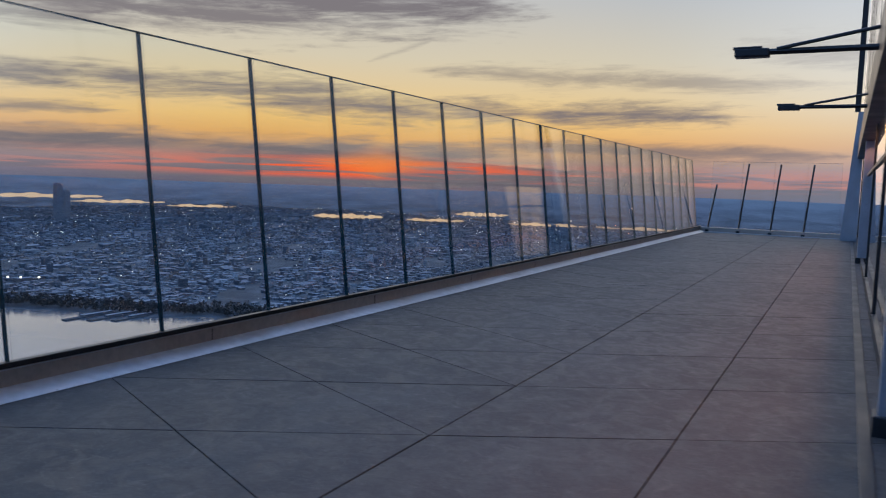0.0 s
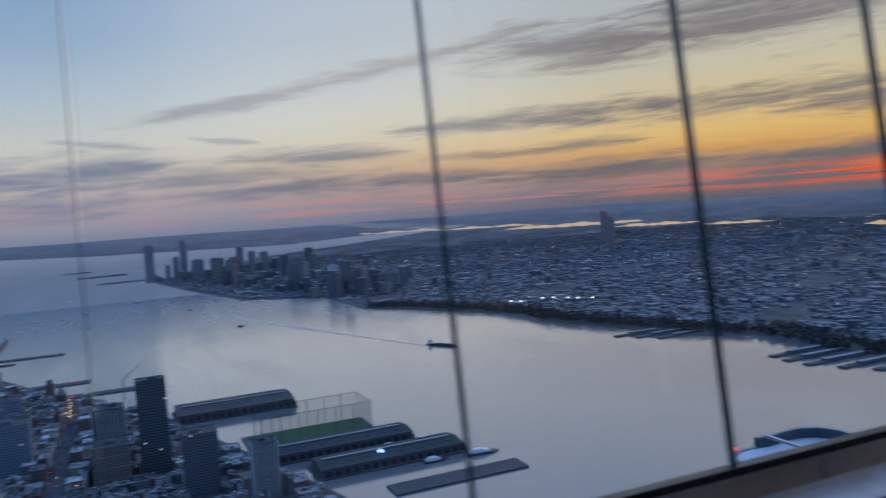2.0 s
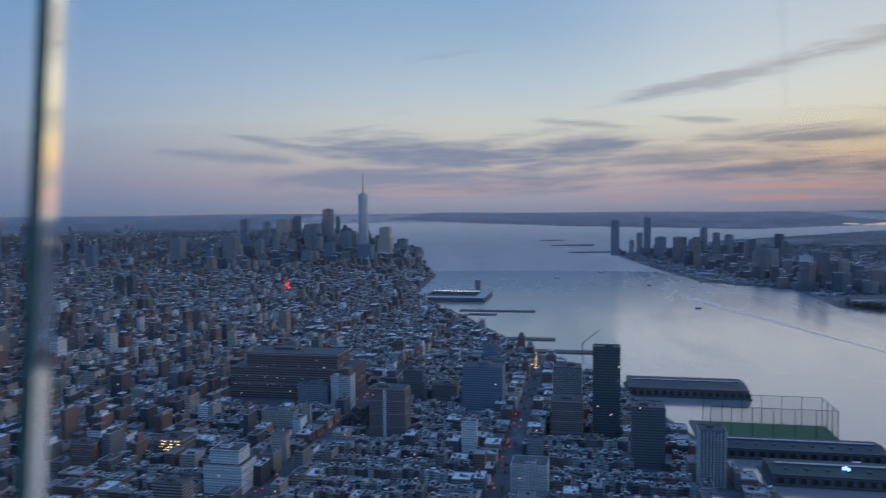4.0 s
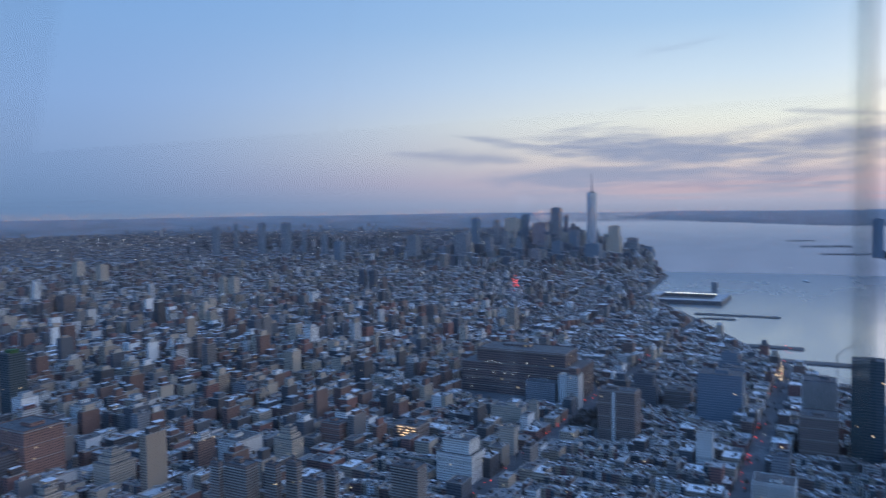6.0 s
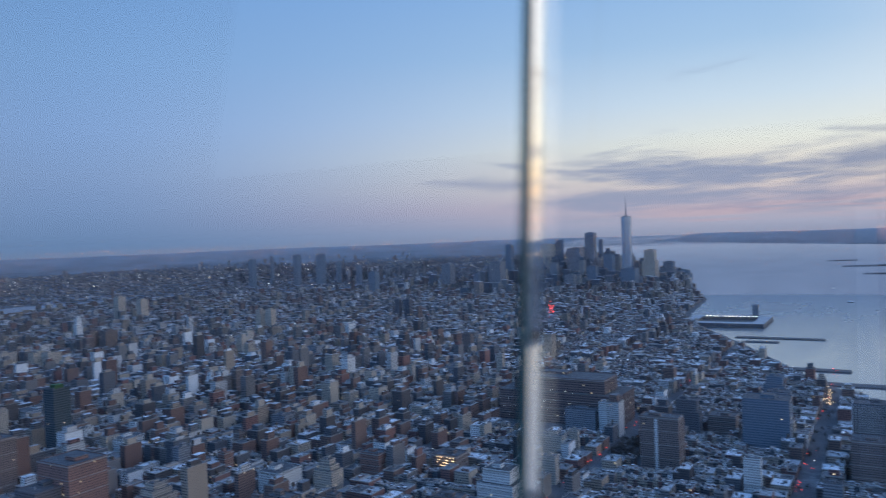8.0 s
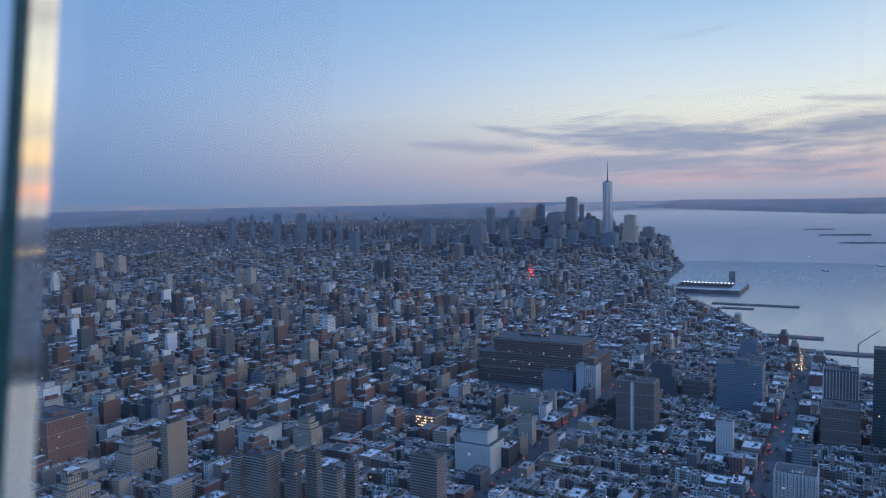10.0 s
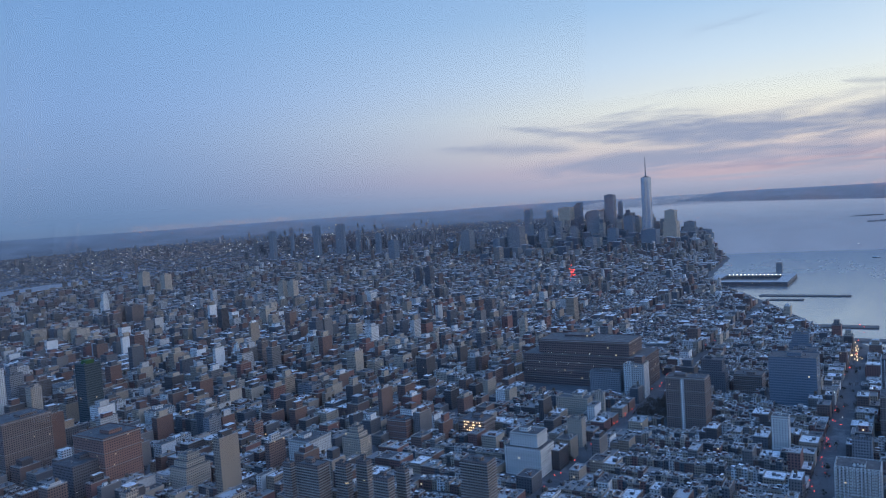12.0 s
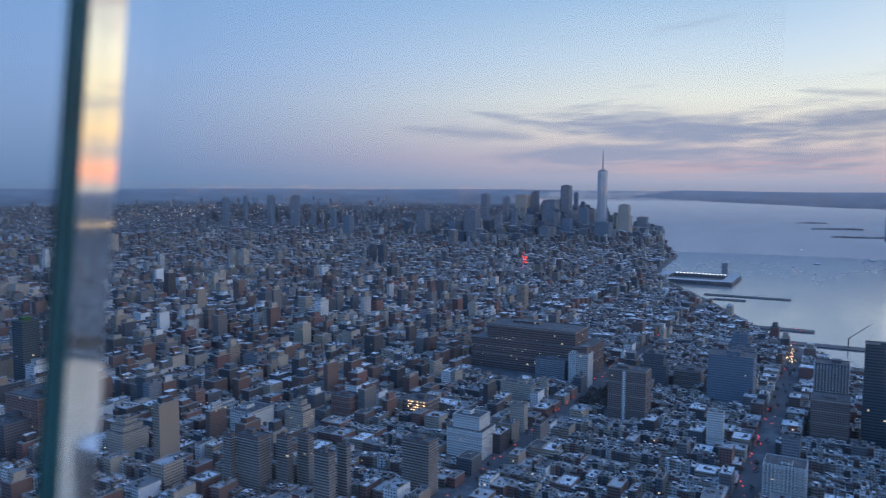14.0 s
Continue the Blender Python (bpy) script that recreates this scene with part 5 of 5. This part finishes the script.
        part("shed", box(x - 6, x + 6, y + 25, y + l - 5, WATER + 2.5, WATER + 7), DARK, thing)
    # the barge and its wake
    barge = empty("barge", -1765, 730, WATER)
    barge.rotation_euler.z = radians(-62)
    part("hull", prism([(-7, -50), (7, -50), (8, 42), (0, 50), (-8, 42)], -1, 3.5), DARK_METAL, barge)
    part("cargo_box", box(-5, 5, -25, 30, 3.5, 6.0, 0.4), DARK, barge)
    part("wheelhouse", box(-4, 4, -46, -36, 3.5, 13, 0.4), WHITE_PAINT, barge, "white wheelhouse")
    part("mast", tube_into(bmesh.new(), (0, -40, 13), (0, -40, 19), 0.4, 6), DARK_METAL, barge)
    tagged(barge, "long dark barge under way on the river", "barge")
    bm = bmesh.new()
    a, b = Vector((-1790, 700)), Vector((-2900, 380))
    n = (b - a).normalized()
    s = Vector((-n.y, n.x))
    left, right = [], []
    for i in range(25):
        t = i / 24
        c = a.lerp(b, t) + s * 18 * math.sin(t * 2.4)
        w = 4 + 22 * t
        left.append(bm.verts.new((*(c + s * w), WATER + 0.25)))
        right.append(bm.verts.new((*(c - s * w * 0.6), WATER + 0.25)))
    for i in range(24):
        bm.faces.new((left[i], left[i + 1], right[i + 1], right[i]))
    bmesh.ops.recalc_face_normals(bm, faces=bm.faces)
    tagged(part("water_wake", bm, WAKE), "smooth pale wake behind the barge", "wake", kind="structure")
    for x, y, l in ((-3600, -150, 40), (-3900, 60, 36), (-4700, -500, 50), (-3300, 250, 30), (-4300, -250, 30), (-2600, 350, 24)):
        boat(x, y, l, radians(40 + x % 60), "small ferry far out on the water")


def bare_trees(name, label, x, y, high, twigs, spread):
    """Bare winter trees: thin trunks and crowns of twigs, in one mesh."""
    n, k = len(x), twigs
    u = rng.normal(0, 1, (n, k, 3))
    u /= np.linalg.norm(u, axis=2, keepdims=True)
    u *= rng.random((n, k, 1)) ** 0.4
    c = np.stack([x[:, None] + u[:, :, 0] * high[:, None] * 0.36, y[:, None] + u[:, :, 1] * high[:, None] * 0.36, LAND + high[:, None] * (0.68 + 0.34 * u[:, :, 2])], -1)
    tri = c[:, :, None, :] + rng.normal(0, spread, (n, k, 3, 3))
    root = np.stack([x, y, np.full(n, LAND - 1.0)], -1)[:, None, :] + np.array([(-0.2, 0, 0), (0.2, 0, 0), (0, 0.2, 0)])[None]
    tip = np.stack([x, y, LAND + high * 0.75], -1)[:, None, :] + np.array([(-0.05, 0, 0), (0.05, 0, 0), (0, 0.05, 0)])[None]
    sides = np.stack([np.stack([root[:, i], root[:, (i + 1) % 3], tip[:, i]], 1) for i in range(3)], 1)
    v = np.concatenate([tri.reshape(-1, 3), sides.reshape(-1, 3)])
    tagged(mesh_from(name, v, np.arange(len(v)).reshape(-1, 3), TWIG), label, "trees", kind="stuff")


def make_trees():
    n = 4200
    x = -40 - 80.5 * rng.integers(4, 26, n) + rng.choice([-6.5, 6.5, -41, -39], n) + rng.uniform(-1, 1, n)
    y = rng.uniform(-1500, 90, n)
    ok = (inside(MANHATTAN, x, y) > 30) & clear_of(x, y)
    px, py = PARK[0] + rng.uniform(-55, 55, 260), PARK[1] + rng.uniform(-40, 40, 260)
    x, y = np.concatenate([x[ok], px]), np.concatenate([y[ok], py])
    bare_trees("street_trees", "bare brown winter trees along the streets", x, y, rng.uniform(7, 13, len(x)), 46, 0.75)
    x, y = rng.uniform(-2700, 900, 60000), rng.uniform(800, 2700, 60000)
    d = inside(JERSEY, x, y)
    ok = (d > 25) & (d < 60 + 110 * rng.random(60000)) & clear_of(x, y)
    x, y = x[ok][:5500], y[ok][:5500]
    bare_trees("shore_trees", "dark bare trees on the far bank's slope", x, y, rng.uniform(10, 20, len(x)), 20, 2.2)


def ponds():
    """Reaches of far water between the suburbs, their bright sheen painted as glow."""
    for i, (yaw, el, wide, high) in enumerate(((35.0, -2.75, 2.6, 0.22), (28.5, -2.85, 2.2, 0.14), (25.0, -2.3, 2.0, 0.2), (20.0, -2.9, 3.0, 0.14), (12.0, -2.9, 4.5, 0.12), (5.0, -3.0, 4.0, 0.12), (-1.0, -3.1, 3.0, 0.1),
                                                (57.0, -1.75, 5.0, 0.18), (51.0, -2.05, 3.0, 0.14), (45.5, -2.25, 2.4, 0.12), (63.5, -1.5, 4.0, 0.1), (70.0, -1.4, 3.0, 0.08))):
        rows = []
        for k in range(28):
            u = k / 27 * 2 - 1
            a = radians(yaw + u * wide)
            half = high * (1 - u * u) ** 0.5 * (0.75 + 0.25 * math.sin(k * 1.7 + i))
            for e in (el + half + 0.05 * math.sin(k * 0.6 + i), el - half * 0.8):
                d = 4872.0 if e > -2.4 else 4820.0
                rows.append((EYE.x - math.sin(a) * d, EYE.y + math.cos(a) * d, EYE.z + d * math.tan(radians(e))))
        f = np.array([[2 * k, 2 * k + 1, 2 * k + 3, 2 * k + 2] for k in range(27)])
        tagged(mesh_from("water_far_reach", np.array(rows), f, POND), "reach of far water with painted sunset sheen between dark suburbs", "water", kind="structure")


def sparkle(name, label, x, y, z, size, mat):
    n = len(x)
    return tagged(boxes(name, x, y, size, size, size, mat, z), label, "lights", kind="stuff")


def make_lights():
    n = 680
    x, y = rng.uniform(-4300, -450, n), rng.uniform(-2600, 100, n)
    ok = inside(MANHATTAN, x, y) > 30
    x, y = x[ok], y[ok]
    sparkle("street_lights", "small white street and window lights", x, y, LAND + rng.uniform(6, 26, len(x)), 0.3 + np.hypot(x, y) / 3400, LAMP_WHITE)
    n = 90
    x, y = rng.uniform(-3600, -450, n), rng.uniform(-2200, 100, n)
    ok = inside(MANHATTAN, x, y) > 30
    x, y = x[ok], y[ok]
    sparkle("warm_lights", "small amber street and window lights", x, y, LAND + rng.uniform(6, 26, len(x)), 0.3 + np.hypot(x, y) / 3200, LAMP_WARM)
    n = 46
    x = rng.uniform(-2000, -700, n)
    y = np.where(rng.random(n) < 0.5, -125.0, -400.0) + rng.uniform(-8, 8, n)
    sparkle("tail_lights", "red tail lights of traffic along the avenues", x, y, np.full(n, LAND + 3.0), 0.5 + np.hypot(x, y) / 1900, LAMP_RED)
    n = 70
    t = rng.random(n)
    sparkle("highway_lights", "stream of warm headlights on the riverside highway", -1560 - 230 * t, -112 - 38 * t + rng.normal(0, 7, n), np.full(n, LAND + 3.0), rng.uniform(0.8, 1.7, n), LAMP_WARM)
    n = 18
    x = rng.uniform(-1250, -850, n)
    sparkle("brake_lights", "orange-red brake lights queuing on the avenue", x, -116 + rng.uniform(-7, 7, n), np.full(n, LAND + 3.0), rng.uniform(0.4, 1.1, n), LAMP_RED)
    n = 24
    x, y = rng.normal(-2700, 9, n), rng.normal(-1125, 9, n)
    sparkle("red_tower_lights", "cluster of red lights on a tower", x, y, LAND + rng.uniform(5, 75, n), np.full(n, 3.0), LAMP_RED)
    n = 520
    x, y = rng.uniform(-5200, 0, n), rng.uniform(500, 7000, n)
    ok = inside(JERSEY, x, y) > 60
    x, y = x[ok], y[ok]
    sparkle("jersey_lights", "small white lights across the river", x, y, LAND + rng.uniform(8, 18, len(x)), 0.6 + np.hypot(x, y) / 2600, LAMP_WHITE)
    x, y = np.array([-2210, -2190, -2150, -2120, -2080, -2230, -2200.0]), np.array([1290, 1320, 1350, 1370, 1400, 1180, 1200.0])
    sparkle("flood_lights", "bright white sports ground lights across the river", x, y, np.full(7, LAND + 22.0), np.full(7, 4.5), LAMP_WHITE)
    n = 40
    x, y = np.full(n, -1256.0) + rng.uniform(-0.5, 0.5, n), rng.uniform(-638, -420, n)
    sparkle("terrace_lights", "rows of small lights on the brick block's terraces", x, y, LAND + rng.choice([22.0, 40.0, 59.0], n) + rng.uniform(-3, 3, n), rng.uniform(0.4, 0.8, n), LAMP_WHITE)
    n = 26
    x, y = np.full(n, -922.5) + rng.uniform(0, 1, n), rng.uniform(-584, -548, n)
    sparkle("work_lights", "bright amber work lights on a half-built block", x, y, LAND + rng.choice([14.0, 18.0, 22.0, 26.0], n), np.full(n, 1.1), LAMP_WARM)
    sparkle("blue_pier_lights", "bright blue lamp on the pier", np.array([-985.0, -988.0, -982.0]), np.array([300.0, 303.0, 304.0]), np.full(3, WATER + 18.0), np.full(3, 3.0), LAMP_BLUE)
    n = 240
    x, y = rng.uniform(-9000, -2500, n), rng.uniform(-8000, -2800, n)
    ok = inside(BROOKLYN, x, y) > 60
    x, y = x[ok], y[ok]
    sparkle("brooklyn_lights", "tiny white lights in the hazy distance", x, y, LAND + rng.uniform(8, 18, len(x)), 0.8 + np.hypot(x, y) / 3600, LAMP_WHITE)


# ---- things fixed to the tower ----
def make_upper_facade():
    for i in range(10):
        y = -21.0 + i * 5.0
        w = empty("window_upper_%d" % (i + 1), WALL_X, y, 3.6)
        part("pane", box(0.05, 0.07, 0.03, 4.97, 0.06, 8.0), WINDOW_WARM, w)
        part("mullion", box(0.046, 0.10, -0.029, 0.029, 0.0, 8.0, 0.004), DARK_METAL, w)
        tagged(w, "tall upper facade window mirroring the sunset", "window", kind="structure")
    tagged(part("trim_transom", box(WALL_X - 0.015, WALL_X + 0.33, -30, 26.5, 2.95, 3.6, 0.01), DARK_METAL), "dark steel transom along the facade", "trim", kind="structure")
    bm = bmesh.new()
    lo = [bm.verts.new(c) for c in ((5.08, 26.2, 0), (5.6, 26.2, 0), (5.6, 26.8, 0), (5.08, 26.8, 0))]
    hi = [bm.verts.new(c) for c in ((5.36, 26.2, 4.6), (5.6, 26.2, 4.6), (5.6, 26.8, 4.6), (5.36, 26.8, 4.6))]
    bm.faces.new(lo[::-1]), bm.faces.new(hi)
    for i in range(4):
        bm.faces.new((lo[i], lo[(i + 1) % 4], hi[(i + 1) % 4], hi[i]))
    tagged(part("wall_end_fin", bm, GREY_METAL), "blue-grey tapering metal fin at the deck's end", "wall", kind="structure")
    # Added lip: blocks the strip lamp from showing in the glass wall.
    tagged(part("trim_lamp_lip", box(WALL_X + 0.225, WALL_X + 0.24, -28.5, 26.4, 2.83, 2.949), DARK_METAL), "added dark lip that screens the strip lamp", "trim", kind="structure")
    for i in range(4):
        x = 0.3 + 1.17 * i
        post = empty("end_post", x, 27.38, 0)
        part("shaft", tube_into(bmesh.new(), (0, 0, 0.0), (0.22, 0.42, 2.75 if i else 1.9), 0.035, 6), DARK_METAL, post)
        part("foot", box(-0.07, 0.07, -0.06, 0.06, -0.02, 0.09, 0.01), DARK_METAL, post)
        tagged(post, "slim dark leaning post at the deck's end", "post", group="deck end posts")
    tagged(part("trim_fin_edge", box(5.24, 5.42, 26.2, 26.45, 4.61, 12.0, 0.01), DARK_METAL), "dark steel edge above the end fin", "trim", kind="structure")


def make_drain():
    turn = pose(2.08, 8.0, 0, 0, 0, 25)
    thing = empty("floor_drain")
    thing.matrix_world = turn
    part("frame", box(-0.36, 0.36, -0.045, 0.045, -0.02, 0.004, 0.002), DARK_METAL, thing)
    for i in range(17):
        part("slot", box(-0.34 + i * 0.04, -0.316 + i * 0.04, -0.035, 0.035, 0.0, 0.0055), GASKET, thing)
    tagged(thing, "narrow slotted steel drain set in the floor", "drain")


def make_brackets():
    for y in (5.0, 11.2):
        arm = empty("floodlight_arm", WALL_X + 0.0, y, 3.25)
        bm = bmesh.new()
        tube_into(bm, (0.0, 0, 0), (-1.15, 0, 0.0), 0.035, 4)
        part("lower_bar", bm, DARK_METAL, arm)
        part("upper_bar", tube_into(bmesh.new(), (0.0, 0, 0.22), (-1.05, 0, 0.03), 0.022, 6), DARK_METAL, arm)
        part("head", box_into(box(-1.5, -1.12, -0.09, 0.09, -0.06, 0.035, 0.015), -1.52, -1.2, -0.075, 0.075, 0.03, 0.06, 0.01), DARK_METAL, arm, "flat black lamp head")
        part("wall_plate", box(-0.01, 0.05, -0.12, 0.12, -0.15, 0.35, 0.008), DARK_METAL, arm)
        tagged(arm, "black steel floodlight arm fixed to the facade", "lamp arm", group="floodlight arms")


def make_tower_body():
    m, n = material("tower_curtain_wall")
    geo = n.add("ShaderNodeNewGeometry").outputs["Position"]
    finish(n, n.ramp(n.noise(geo, 0.2, 3.0), [(0.3, (0.09, 0.10, 0.12, 1)), (0.7, (0.14, 0.15, 0.17, 1))]), 0.15, 0.3)
    # Lengthened unseen along y, so the panes mirror no open sky past it.
    tagged(part("wall_tower", box(WALL_X + 0.61, 48, -75, 110.0, LAND, 48), m), "glass and steel tower that carries the deck, unseen ends lengthened", "tower", kind="structure")
    tagged(part("ceiling_soffit", prism([(-0.3, -29.5), (WALL_X + 0.6, -29.5), (WALL_X + 0.6, 28.3), (-0.3, 28.3)], -2.2, -0.61), DARK_METAL), "dark steel underside of the deck", "soffit", kind="structure")


BUILD_ORDER = (make_kerb, make_glass_wall, make_building, make_upper_facade, make_brackets, make_drain, make_tower_body, make_spire_tower, make_clock_tower, make_round_tower, build_landmarks, make_city, make_far_shores,
                    make_downtown, make_waterfront, make_trees, ponds, make_lights, make_floor)
for build in BUILD_ORDER:
    build()
